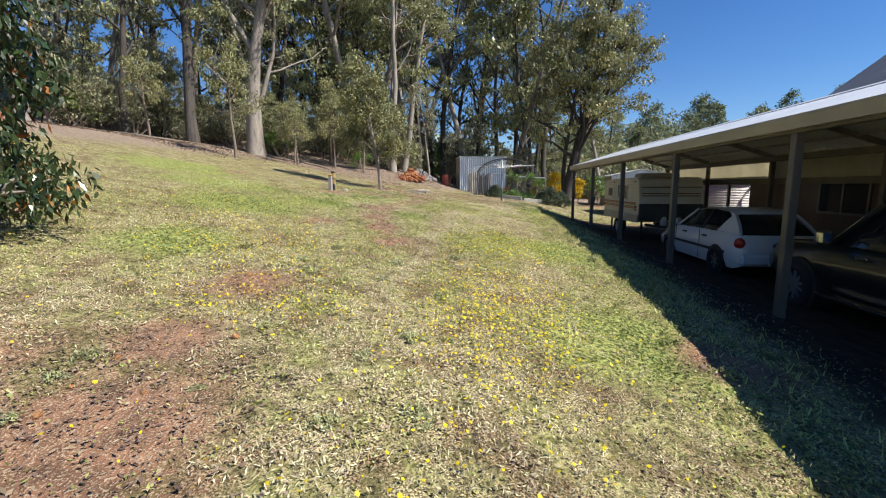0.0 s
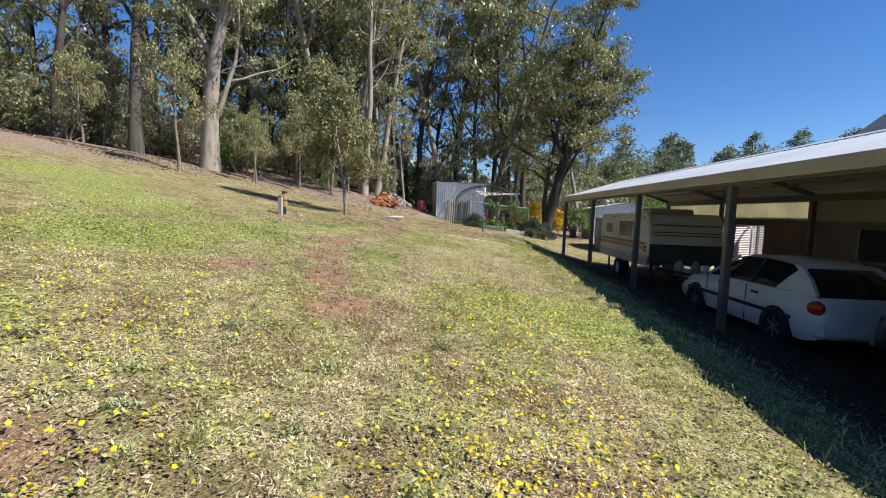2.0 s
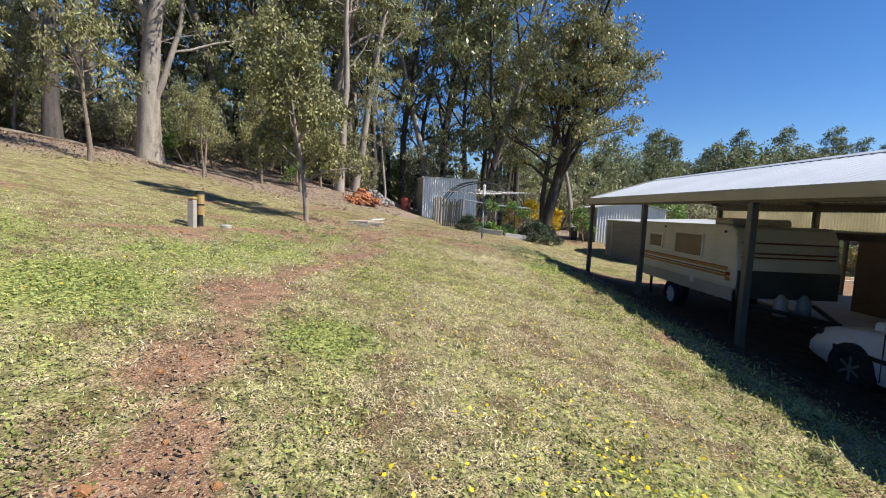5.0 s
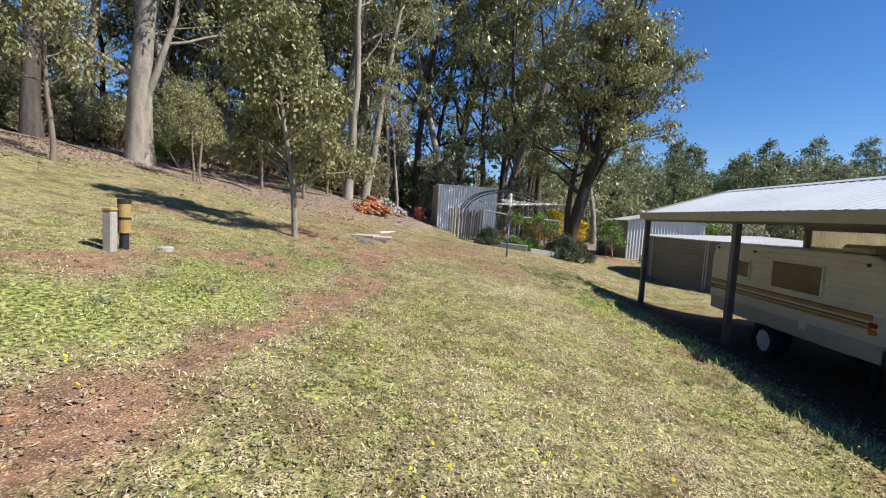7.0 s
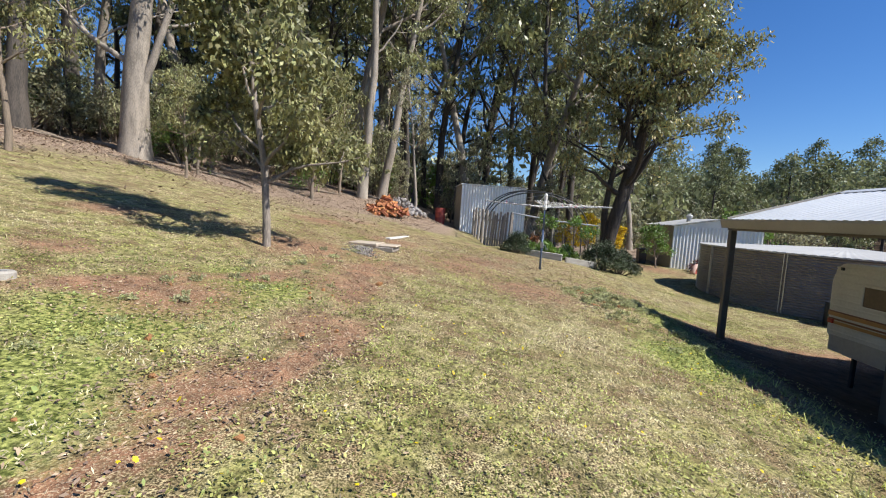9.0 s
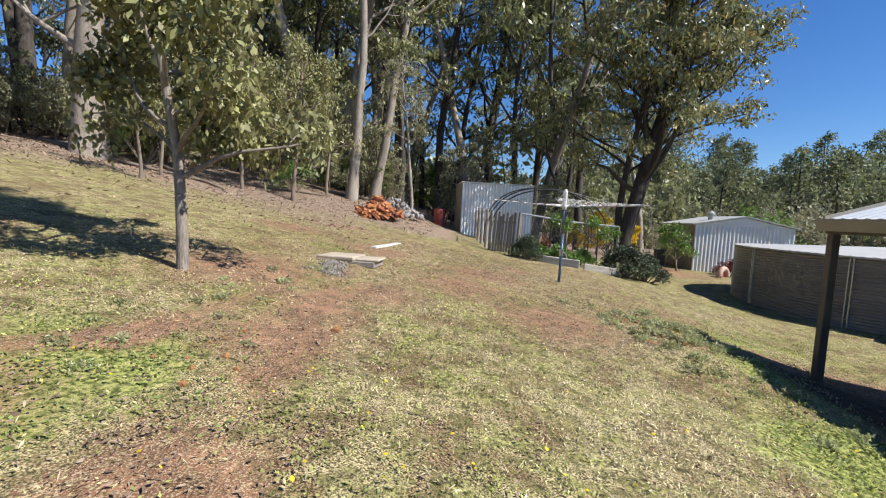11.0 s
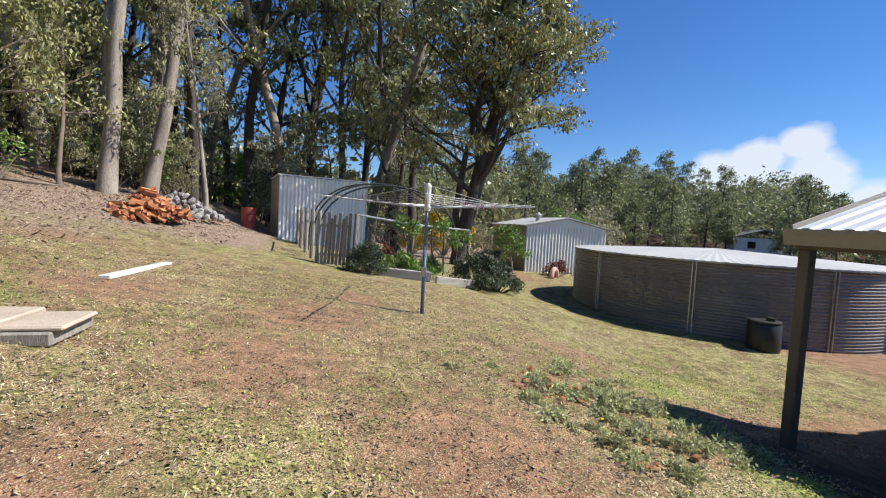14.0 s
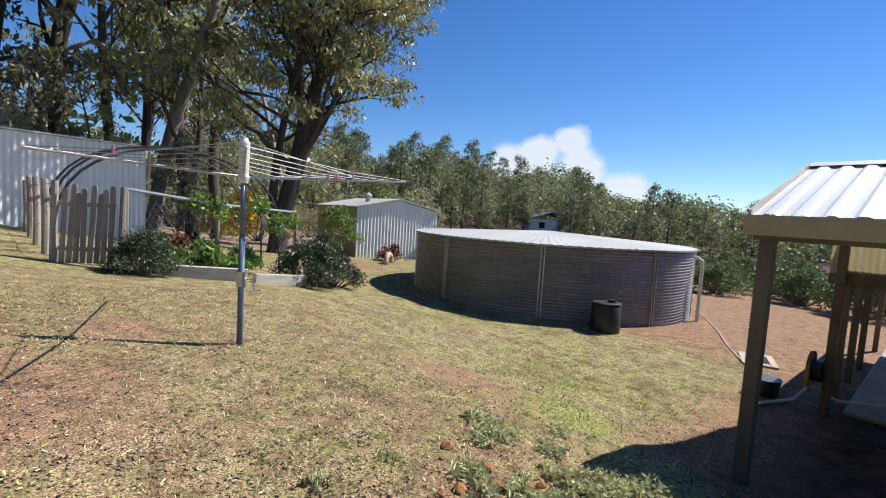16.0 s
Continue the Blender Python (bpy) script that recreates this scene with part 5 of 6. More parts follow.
def picket_gate():
    x0, y0, x1, y1 = 1.5, 31.1, 2.3, 30.75
    g = ground(1.9, 30.9)
    ang = math.degrees(math.atan2(y1 - y0, x1 - x0))
    root = thing("picket_gate", (x0, y0, g), "weathered grey paling gate leaning at the garden entry", "gate", turn=ang)
    for k in range(8):
        h = 1.38 + 0.09 * math.sin(k * 2.1)
        bm = bmesh.new()
        m = pose(0.06 + 0.108 * k, 0, 0.06, 0, 3.0 + 1.2 * math.sin(k * 1.7), 0)
        prism(bm, [(-0.042, 0), (0.042, 0), (0.042, h - 0.05), (0.015, h), (-0.042, h - 0.03)], "y", -0.035, -0.013)
        bm.transform(m)
        part("paling", bm, "wood_grey", root)
    for z in (0.28, 1.1):
        bm = box(bmesh.new(), (0.0, -0.012, z), (0.9, 0.03, z + 0.08), 0.004)
        part("cross_rail", bm, "wood_grey", root)
    for px, r, h in ((-0.08, 0.06, 1.55), (0.98, 0.055, 1.5)):
        bm = tube(bmesh.new(), [(px, 0, -0.3), (px + 0.02, 0.01, h * 0.5), (px + 0.05, 0, h)], [r, r * 0.95, r * 0.9], 9)
        part("gate_post", bm, "wood_grey", root, "round grey gate post")


picket_gate()


def garden_fence():
    root = thing("garden_fence", (4.3, 31.2, 0), "low garden fence of pipe rail and wire netting", "fence")
    root.matrix_world = Matrix.Identity(4)
    a, b = Vector((2.5, 31.0, 2.38)), Vector((6.1, 31.5, 2.08))
    bm = tube(bmesh.new(), [a, a.lerp(b, 0.5) + Vector((0, 0, -0.06)), b], 0.032, 8)
    part("top_rail", bm, "metal_pale", root, "sagging pale pipe rail")
    for x, y, zt in ((2.5, 31.0, 2.36), (4.2, 31.24, 2.16), (6.1, 31.5, 2.1)):
        bm = tube(bmesh.new(), [(x, y, ground(x, y) - 0.3), (x, y, zt)], 0.05, 8)
        part("post", bm, "wood_grey", root)
    bm = bmesh.new()
    n = 26
    for i in range(n + 1):
        p = a.lerp(b, i / n)
        for s in (-1, 1):
            q = a.lerp(b, min(1, max(0, i / n + s * 0.28)))
            tube(bm, [(p.x, p.y, p.z - 0.05), (q.x, q.y, ground(q.x, q.y) + 0.05)], 0.0022, 3)
    part("wire_netting", bm, "strap", root, "wire netting")


garden_fence()


def sleeper(x0, y0, x1, y1, h, label):
    g = min(ground(x0, y0), ground(x1, y1))
    ln = math.hypot(x1 - x0, y1 - y0)
    root = thing("timber_sleeper", (x0, y0, ground(x0, y0) - 0.05), label, "garden edging", "garden bed edging", math.degrees(math.atan2(y1 - y0, x1 - x0)))
    tilt = math.degrees(math.atan2(ground(x0, y0) - ground(x1, y1), ln))
    bm = box(bmesh.new(), (0, -0.05, 0), (ln, 0.06, h), 0.012)
    bm.transform(pose(0, 0, 0, 0, tilt * 0.6, 0))
    part("board", bm, "sleeper", root)


sleeper(3.05, 30.2, 4.42, 29.8, 0.26, "grey weathered sleeper edging the garden bed")
sleeper(4.55, 29.78, 5.8, 30.1, 0.24, "grey weathered sleeper edging the garden bed")

rosemary = make_shrub("rosemary_bush", 91, 0.62, 0.95, "leaf_rosemary", "dark green rosemary bush beside the garden gate", leaves=6500, size=(0.085, 0.02), clumps=44)
plant(rosemary, 2.75, 30.35, 0, 0.98, copy=False)
plant(rosemary, 6.15, 30.7, 50, 1.4, label="large dark green rosemary bush by the garden bed")
plant(rosemary, 7.05, 31.2, 130, 1.2, label="dark green rosemary bush by the garden bed")
nasty = make_shrub("flowering_plant", 92, 0.45, 1.0, "leaf_orange", "orange and red leafy plant in the garden bed", leaves=500, size=(0.1, 0.06), clumps=14)
plant(nasty, 3.55, 31.6, 0, 1.0, copy=False)
leafy = make_shrub("leafy_vegetable", 93, 0.4, 0.5, "leaf_fresh", "bright green leafy vegetable in the garden bed", leaves=420, size=(0.16, 0.07), clumps=12, group="garden vegetables")
for k, (x, y, s) in enumerate(((3.3, 30.6, 1.0), (3.9, 30.7, 1.2), (4.5, 30.8, 0.9), (4.9, 31.8, 1.2), (3.2, 32.5, 1.3), (4.2, 32.6, 1.2), (5.2, 32.9, 1.1))):
    plant(leafy, x, y, 50 * k, s, copy=k > 0)
vine = make_shrub("climbing_vine", 94, 0.55, 0.7, "leaf_fresh", "green vine with russet leaves over the pipe rail", leaves=420, size=(0.09, 0.065), clumps=12, group="vines on the fence")
for k, (x, y, z) in enumerate(((4.0, 31.25, 1.75), (5.1, 31.35, 1.75), (5.7, 31.4, 1.4))):
    o = vine if k == 0 else copy_thing(vine, Matrix.Identity(4))
    o.matrix_basis = pose(x, y, z, 0, 0, 70 * k)
wattle = make_tree("wattle_tree", 95, 3.6, 0.06, "bark_young", "blossom", "yellow-blossomed wattle tree behind the garden", limbs=12, first=0.25, reach=0.26, clump=0.5, leaves=4200, size=(0.15, 0.1), droop=0.2)
plant(wattle, 8.5, 44.0, 0, 0.8, copy=False)
plant(wattle, 11.1, 45.5, 80, 0.85)
plant(wattle, 6.9, 43.2, 160, 0.7)
citrus = make_tree("citrus_tree", 96, 2.6, 0.05, "bark_young", "leaf_fresh", "round green citrus tree beside the gable shed", limbs=16, first=0.3, reach=0.28, clump=0.36, leaves=2200, size=(0.12, 0.06), droop=0.3)
plant(citrus, 11.5, 39.0, 0, 1.0, copy=False)
plant(hedge, 17.6, 39.4, 20, 0.85, label="pale green bush beside the gable shed")
red_shrub = make_shrub("red_shrub", 97, 0.7, 0.9, "leaf_red", "dark red leafy shrub beside the tank", leaves=1500, size=(0.16, 0.03), clumps=22)
plant(red_shrub, 13.9, 38.6, 0, 1.0, copy=False)


def silver_weeds():
    weed = make_shrub("silver_weed", 98, 0.17, 0.1, "cover_silver", "low silver-green weed clump on the lawn", "weed", leaves=170, size=(0.06, 0.022), clumps=11, group="silver weeds", stems=1)
    r2 = random.Random(31)
    at = [(3.75 + r2.gauss(0, 0.4), 21.3 + r2.gauss(0, 0.7)) for _ in range(80)]
    at += [(4.25 + r2.gauss(0, 0.3), r2.uniform(3, 20)) for _ in range(46)]
    at += [(-0.9 + r2.gauss(0, 0.35) - 0.03 * k, 21.3 - 0.22 * k) for k in range(38)]
    at += [(r2.uniform(-2.5, 2.5), r2.uniform(2.6, 8)) for _ in range(26)]
    for k, (x, y) in enumerate(at):
        plant(weed, x, y, r2.uniform(0, 360), r2.uniform(0.55, 1.15) if k < 80 else r2.uniform(0.35, 0.85), 0.01, copy=k > 0)


silver_weeds()


def clothes_hoist():
    x, y = 3.0, 25.31
    g = ground(x, y)
    top = 2.92 - g
    root = thing("clothes_hoist", (x, y, g), "rotary clothes hoist with blue pole and galvanised arms", "clothes line", turn=-16)
    bm = tube(bmesh.new(), [(0, 0, -0.3), (0, 0, 1.15)], 0.031, 12)
    part("lower_pole", bm, "pole_blue", root, "blue-grey painted pole", True)
    bm = tube(bmesh.new(), [(0, 0, 1.14), (0, 0, top - 0.42)], 0.025, 12)
    part("upper_pole", bm, "pole_blue", root, "", True)
    bm = tube(bmesh.new(), [(0, 0, top - 0.46), (0, 0, top - 0.4), (0, 0, top - 0.36), (0, 0, top - 0.05), (0, 0, top)], [0.045, 0.06, 0.05, 0.055, 0.03], 12)
    part("head", bm, "pvc", root, "pale metal head")
    bm = tube(bmesh.new(), [(0, 0, 0.62), (0, 0, 0.78)], 0.05, 10)
    c = part("crank_box", bm, "metal_pale", root)
    bm = tube(bmesh.new(), [(0.03, 0, 0.7), (0.11, -0.03, 0.7), (0.13, -0.03, 0.58), (0.19, -0.03, 0.58)], 0.012, 6)
    part("crank_handle", bm, "metal_pale", c)
    R, z0, z1 = 1.78, top - 0.4, top - 0.3
    ends = []
    for k in range(4):
        a = math.pi / 2 * k
        c, s = math.cos(a), math.sin(a)
        bm = tube(bmesh.new(), [(0.04 * c, 0.04 * s, z0), (R * c, R * s, z1)], 0.011, 7)
        part("arm", bm, "metal_pale", root, "galvanised arm")
        bm = tube(bmesh.new(), [(0.04 * c, 0.04 * s, top - 0.04), (1.15 * c, 1.15 * s, z0 + 0.1)], 0.005, 5)
        part("stay", bm, "metal_pale", root)
        ends.append((c, s))
    for j in range(6):
        r = R * (1 - 0.135 * j)
        z = z0 + (z1 - z0) * r / R + 0.015
        for k in range(4):
            (c0, s0), (c1, s1) = ends[k], ends[(k + 1) % 4]
            bm = tube(bmesh.new(), [(r * c0, r * s0, z), (r * (c0 + c1) / 2, r * (s0 + s1) / 2, z - 0.03), (r * c1, r * s1, z)], 0.0035, 4)
            part("line", bm, "strap", root)
    rng2 = random.Random(3)
    for k in range(14):
        j, q, u = rng2.randrange(3), rng2.randrange(4), rng2.uniform(0.15, 0.85)
        r = R * (1 - 0.135 * j)
        (c0, s0), (c1, s1) = ends[q], ends[(q + 1) % 4]
        px, py = r * (c0 + (c1 - c0) * u), r * (s0 + (s1 - s0) * u)
        z = z0 + (z1 - z0) * r / R
        bm = box(bmesh.new(), (px - 0.008, py - 0.008, z - 0.05), (px + 0.008, py + 0.008, z + 0.015), 0.002)
        part("peg", bm, "pink" if k % 3 else "pvc", root, "plastic clothes peg")


clothes_hoist()


# ---------------------------------------------------------------- small things on the lawn
def bollards():
    x, y = -2.86, 15.25
    root = thing("square_bollard", (x, y, ground(x, y)), "short grey square timber bollard with orange cap", "bollard")
    bm = box(bmesh.new(), (-0.055, -0.055, -0.2), (0.055, 0.055, 0.46), 0.012)
    part("shaft", bm, "concrete", root)
    bm = box(bmesh.new(), (-0.062, -0.062, 0.46), (0.062, 0.062, 0.51), 0.015)
    part("cap", bm, "yellow_paint", root, "orange-brown cap")
    x, y = -2.82, 15.42
    root = thing("round_bollard", (x, y, ground(x, y)), "round yellow-brown bollard with black top and band", "bollard")
    for z0, z1, r, mt in ((-0.2, 0.2, 0.05, "black"), (0.2, 0.36, 0.07, "yellow_paint"), (0.36, 0.39, 0.073, "black"), (0.39, 0.55, 0.07, "yellow_paint"), (0.55, 0.61, 0.072, "black")):
        bm = tube(bmesh.new(), [(0, 0, z0), (0, 0, z1)], r, 16)
        part("band" if mt == "black" else "shaft", bm, mt, root)


bollards()


def slab_stack():
    g = 1.34
    root = thing("slab_stack", (-1.2, 22.45, g), "two pale concrete slabs stacked over the drain mouth", "concrete slabs", turn=-4)
    for (lo, hi, t) in (((-0.46, -0.3, -0.14), (0.56, 0.34, -0.03), 2), ((-0.46, -0.3, -0.03), (0.2, 0.36, 0.035), 0), ((0.22, -0.28, -0.03), (0.62, 0.28, 0.01), 3)):
        bm = box(bmesh.new(), lo, hi, 0.015)
        bm.transform(pose(0, 0, 0.02, 0, 0, t))
        part("slab", bm, "slab" if lo[2] > -0.1 else "wood_grey", root)


slab_stack()


def lawn_cover():
    x, y = -2.55, 15.77
    root = thing("pipe_cover", (x, y, ground(x, y)), "small pale concrete pipe cover set in the lawn", "drain cover", turn=25)
    bm = tube(bmesh.new(), [(0, 0, -0.08), (0, 0, 0.035), (0, 0, 0.05)], [0.1, 0.1, 0.085], 16)
    part("lid", bm, "concrete", root)
    bm = box(bmesh.new(), (-0.05, -0.01, 0.05), (0.05, 0.01, 0.06), 0.003)
    part("lifting_bar", bm, "strap", root)


lawn_cover()


def plank():
    x, y = -1.38, 25.0
    root = thing("pale_plank", (x, y, ground(x, y)), "pale weathered plank lying on the grass", "plank", turn=84)
    bm = box(bmesh.new(), (0, -0.07, -0.01), (2.0, 0.07, 0.045), 0.006)
    bm.transform(pose(0, 0, 0, 0, 0.5, 0))
    part("board", bm, "pvc", root)


plank()


def rock_mesh(name, seed, material, flat=0.7):
    bm = bmesh.new()
    bmesh.ops.create_icosphere(bm, subdivisions=1, radius=0.5)
    r2 = random.Random(seed)
    for v in bm.verts:
        v.co *= r2.uniform(0.7, 1.2)
        v.co.z *= flat
    me = bpy.data.meshes.new(name)
    bm.to_mesh(me)
    bm.free()
    me.materials.append(M[material])
    return me


def wood_heap():
    x, y = -3.3, 32.9
    root = thing("firewood_heap", (x, y, ground(x, y) - 0.05), "heap of split red gum firewood on the slope", "woodpile")
    meshes = []
    r2 = random.Random(8)
    for k in range(5):
        bm = bmesh.new()
        prism(bm, [(0, 0), (0.13 + 0.03 * r2.random(), 0.01), (0.1, 0.08 + 0.03 * r2.random()), (0.03, 0.1)], "x", -0.2 - 0.04 * k, 0.2)
        bmesh.ops.recalc_face_normals(bm, faces=bm.faces)
        me = bpy.data.meshes.new("log")
        bm.to_mesh(me)
        bm.free()
        me.materials.append(M["wood_red"])
        meshes.append(me)
    for k in range(120):
        a, u = r2.uniform(0, 6.28), math.sqrt(r2.random())
        z = (1 - u) * 0.85 * r2.uniform(0.6, 1.0) + 0.02
        ob = place(new("log", r2.choice(meshes)), root)
        ob.matrix_basis = pose(1.0 * u * math.cos(a), 0.85 * u * math.sin(a), z + 0.03 * math.cos(a), r2.uniform(-30, 30), r2.uniform(-35, 35), r2.uniform(0, 360))
    x, y = -2.9, 35.0
    root = thing("rubble_heap", (x, y, ground(x, y) - 0.05), "heap of grey rubble stones beside the firewood", "stone heap")
    meshes = [rock_mesh("stone", k, "stone") for k in range(4)]
    for k in range(130):
        a, u = r2.uniform(0, 6.28), math.sqrt(r2.random())
        s = r2.uniform(0.14, 0.32)
        ob = place(new("stone", r2.choice(meshes)), root)
        ob.matrix_basis = pose(1.25 * u * math.cos(a), 0.95 * u * math.sin(a), (1 - u) * 0.75 * r2.uniform(0.7, 1) + 0.06 - 0.15 * u * math.cos(a), r2.uniform(0, 90), r2.uniform(0, 90), r2.uniform(0, 360)) @ Matrix.Diagonal((s, s, s, 1))


wood_heap()


def scatter_rocks():
    r2 = random.Random(21)
    meshes = [rock_mesh("rock", 40 + k, "rock_red") for k in range(4)]
    first = True
    spots2 = [(-0.15, 18.75, 0.12)] + [(3.45 + r2.gauss(0, 0.2), 20.6 + r2.gauss(0, 0.2), r2.uniform(0.03, 0.1)) for _ in range(9)] + [(3.35 + r2.gauss(0, 0.28), 22.0 + r2.gauss(0, 0.25), r2.uniform(0.03, 0.12)) for _ in range(26)]
    spots2 += [(-0.75 + r2.gauss(0, 0.2), 17.6 + r2.gauss(0, 0.25), r2.uniform(0.03, 0.075)) for _ in range(9)]
    for bx, by, br in BARE[:14]:
        spots2 += [(bx + r2.gauss(0, br * 0.6), by + r2.gauss(0, br * 0.6), r2.uniform(0.025, 0.08)) for _ in range(3)]
    for x, y, s in spots2:
        ob = new("red_rock", r2.choice(meshes))
        tagged(ob, "rough red laterite rock on bare earth", "rock", "red rocks")
        ob.matrix_basis = pose(x, y, ground(x, y) + s * 0.1, r2.uniform(-20, 20), r2.uniform(-20, 20), r2.uniform(0, 360)) @ Matrix.Diagonal((s, s, s, 1))
    vs, fs = [], []
    me = rock_mesh("pebble", 77, "gravel")
    base = [v.co.copy() for v in me.vertices]
    pol = [tuple(p.vertices) for p in me.polygons]
    for k in range(420):
        u = r2.random()
        x, y = -1.3 + 0.25 * u + r2.gauss(0, 0.12), 22.05 - 1.05 * u + r2.gauss(0, 0.05)
        s = r2.uniform(0.025, 0.06)
        o = Vector((x, y, ground(x, y) + s * 0.2))
        n = len(vs)
        q = Euler((r2.uniform(0, 6), r2.uniform(0, 6), r2.uniform(0, 6))).to_matrix()
        vs.extend(tuple(o + q @ b * s) for b in base)
        fs.extend(tuple(i + n for i in p) for p in pol)
    tagged(new("drain_gravel", mesh_of("drain_gravel", vs, fs, M["gravel"])), "pale gravel spilling from the drain mouth", "gravel", kind="stuff")


scatter_rocks()


def yard_things():
    x, y = 11.45, 25.75
    root = thing("plastic_drum", (x, y, ground(x, y)), "black plastic drum with lid beside the tank", "drum")
    bm = tube(bmesh.new(), [(0, 0, -0.05), (0, 0, 0.05), (0, 0, 0.62), (0, 0, 0.66)], [0.33, 0.35, 0.34, 0.3], 24)
    part("body", bm, "black", root, "", True)
    bm = tube(bmesh.new(), [(0, 0, 0.655), (0, 0, 0.69), (0, 0, 0.7)], [0.34, 0.34, 0.3], 24)
    part("lid", bm, "black", root)
    bm = tube(bmesh.new(), [(0.05, -0.1, 0.7), (0.05, -0.1, 0.77)], 0.09, 14)
    part("cap", bm, "black", root)

    x, y = 11.4, 41.2
    root = thing("rubbish_bin", (x, y, ground(x, y)), "dark wheeled rubbish bin near the gable shed", "bin")
    bm = loft([(-0.25, 0.0, 0.9, 0.2, 0.25), (0.25, 0.0, 0.9, 0.2, 0.25)], lambda yy, z0, z1, a, b: [(-a, yy, z0), (-b, yy, z1), (b, yy, z1), (a, yy, z0)])
    part("body", bm, "black", root)
    bm = box(bmesh.new(), (-0.29, -0.32, 0.9), (0.29, 0.3, 0.97), 0.03)
    part("lid", bm, "black", root)

    x, y = 13.15, 37.7
    root = thing("arched_planter", (x, y, ground(x, y)), "pale pink half-round garden ornament with dark opening", "garden ornament", turn=40)
    pts = [(0.42 * math.cos(a), 0, 0.42 * math.sin(a)) for a in [math.pi * k / 14 for k in range(15)]]
    bm = tube(bmesh.new(), pts, 0.13, 8)
    part("arch", bm, "terracotta", root, "", True)
    bm = box(bmesh.new(), (-0.32, 0.02, -0.05), (0.32, 0.1, 0.3), 0.04)
    part("back_panel", bm, "red_paint", root)

    x, y = -1.25, 39.0
    root = thing("red_barrel", (x, y, ground(x, y)), "faded red steel barrel beside the tall shed", "barrel")
    bm = tube(bmesh.new(), [(0, 0, -0.1), (0, 0, 0.3), (0, 0, 0.32), (0, 0, 0.6), (0, 0, 0.62), (0, 0, 0.9)], [0.29, 0.29, 0.31, 0.29, 0.31, 0.29], 18)
    part("shell", bm, "red_paint", root)

    root = thing("marker_rope", (16, 25, 0), "white rope laid along the gravel yard", "rope")
    root.matrix_world = Matrix.Identity(4)
    pts = []
    for k in range(25):
        u = k / 24
        x, y = 10.9 + 9.0 * u, 22.45 + 4.5 * u + 0.06 * math.sin(9 * u)
        pts.append((x, y, ground(x, y) + 0.03))
    part("strand", tube(bmesh.new(), pts, 0.012, 5), "pvc", root)

    x, y = 12.3, 22.85
    root = thing("drain_cover", (x, y, ground(x, y)), "square concrete drain surround with dark grate", "drain", turn=20)
    bm = bmesh.new()
    for lo, hi in (((-0.45, -0.3, -0.05), (0.45, -0.18, 0.05)), ((-0.45, 0.18, -0.05), (0.45, 0.3, 0.05)), ((-0.45, -0.18, -0.05), (-0.3, 0.18, 0.05)), ((0.3, -0.18, -0.05), (0.45, 0.18, 0.05))):
        box(bm, lo, hi, 0.008)
    part("surround", bm, "slab", root)
    for k in range(6):
        bm = box(bmesh.new(), (-0.28 + 0.1 * k, -0.18, 0.0), (-0.23 + 0.1 * k, 0.18, 0.03))
        part("bar", bm, "black", root)

    x, y = 10.0, 22.2
    root = thing("black_tub", (x, y, ground(x, y)), "black plastic tub with water beside the verandah", "tub")
    bm = tube(bmesh.new(), [(0, 0, 0), (0, 0, 0.03), (0, 0, 0.26), (0, 0, 0.28)], [0.16, 0.17, 0.21, 0.22], 20)
    part("tub_wall", bm, "black", root)
    bm = tube(bmesh.new(), [(0, 0, 0.272), (0, 0, 0.277)], 0.2, 20)
    part("water", bm, "car_glass", root)

    root = thing("hose_reel", (9.93, 21.55, ground(9.93, 21.55) + 0.62), "coiled yellow-brown hose hung on a post", "hose")
    for k in range(7):
        r = 0.2 + 0.012 * k
        pts = [(r * math.cos(a), 0.1 + 0.014 * (k % 3), r * math.sin(a)) for a in [2 * math.pi * i / 24 for i in range(25)]]
        part("coil", tube(bmesh.new(), pts, 0.013, 5), "yellow_paint", root)
    bm = tube(bmesh.new(), [(0, -0.02, 0), (0, 0.13, 0)], 0.16, 16)
    part("drum", bm, "black", root)

    root = thing("ground_pipe", (10.3, 21.7, 0), "white plastic pipe lying along the verandah edge", "pipe")
    root.matrix_world = Matrix.Identity(4)
    pts = [(9.2, 22.2, ground(9.2, 22.2) + 0.04), (10.1, 21.85, ground(10.1, 21.85) + 0.04), (10.3, 21.7, 0.0), (10.5, 21.4, -0.2), (11.6, 20.0, -0.2)]
    part("pipe", tube(bmesh.new(), pts, 0.025, 8), "pvc", root)


yard_things()


def fallen_wood():
    r2 = random.Random(14)
    for k in range(34):
        x = r2.uniform(-24, -4.5)
        y = 33.5 + r2.uniform(0, 5) - 8.5 * ease(-5, -16, x)
        ln = r2.uniform(1.2, 4.5)
        a = r2.uniform(-0.6, 0.6)
        pts = []
        for i in range(5):
            u = i / 4 - 0.5
            px, py = x + ln * u * math.cos(a), y + ln * u * math.sin(a) + 0.1 * math.sin(5 * u)
            pts.append((px, py, ground(px, py) + 0.06))
        r = r2.uniform(0.03, 0.11)
        ob = part("fallen_branch", tube(bmesh.new(), pts, [r, r * 0.95, r * 0.8, r * 0.6, r * 0.3], 7), "bark_young", None, "", True)
        tagged(ob, "grey fallen branch on the forest floor", "branch", "fallen branches")


fallen_wood()


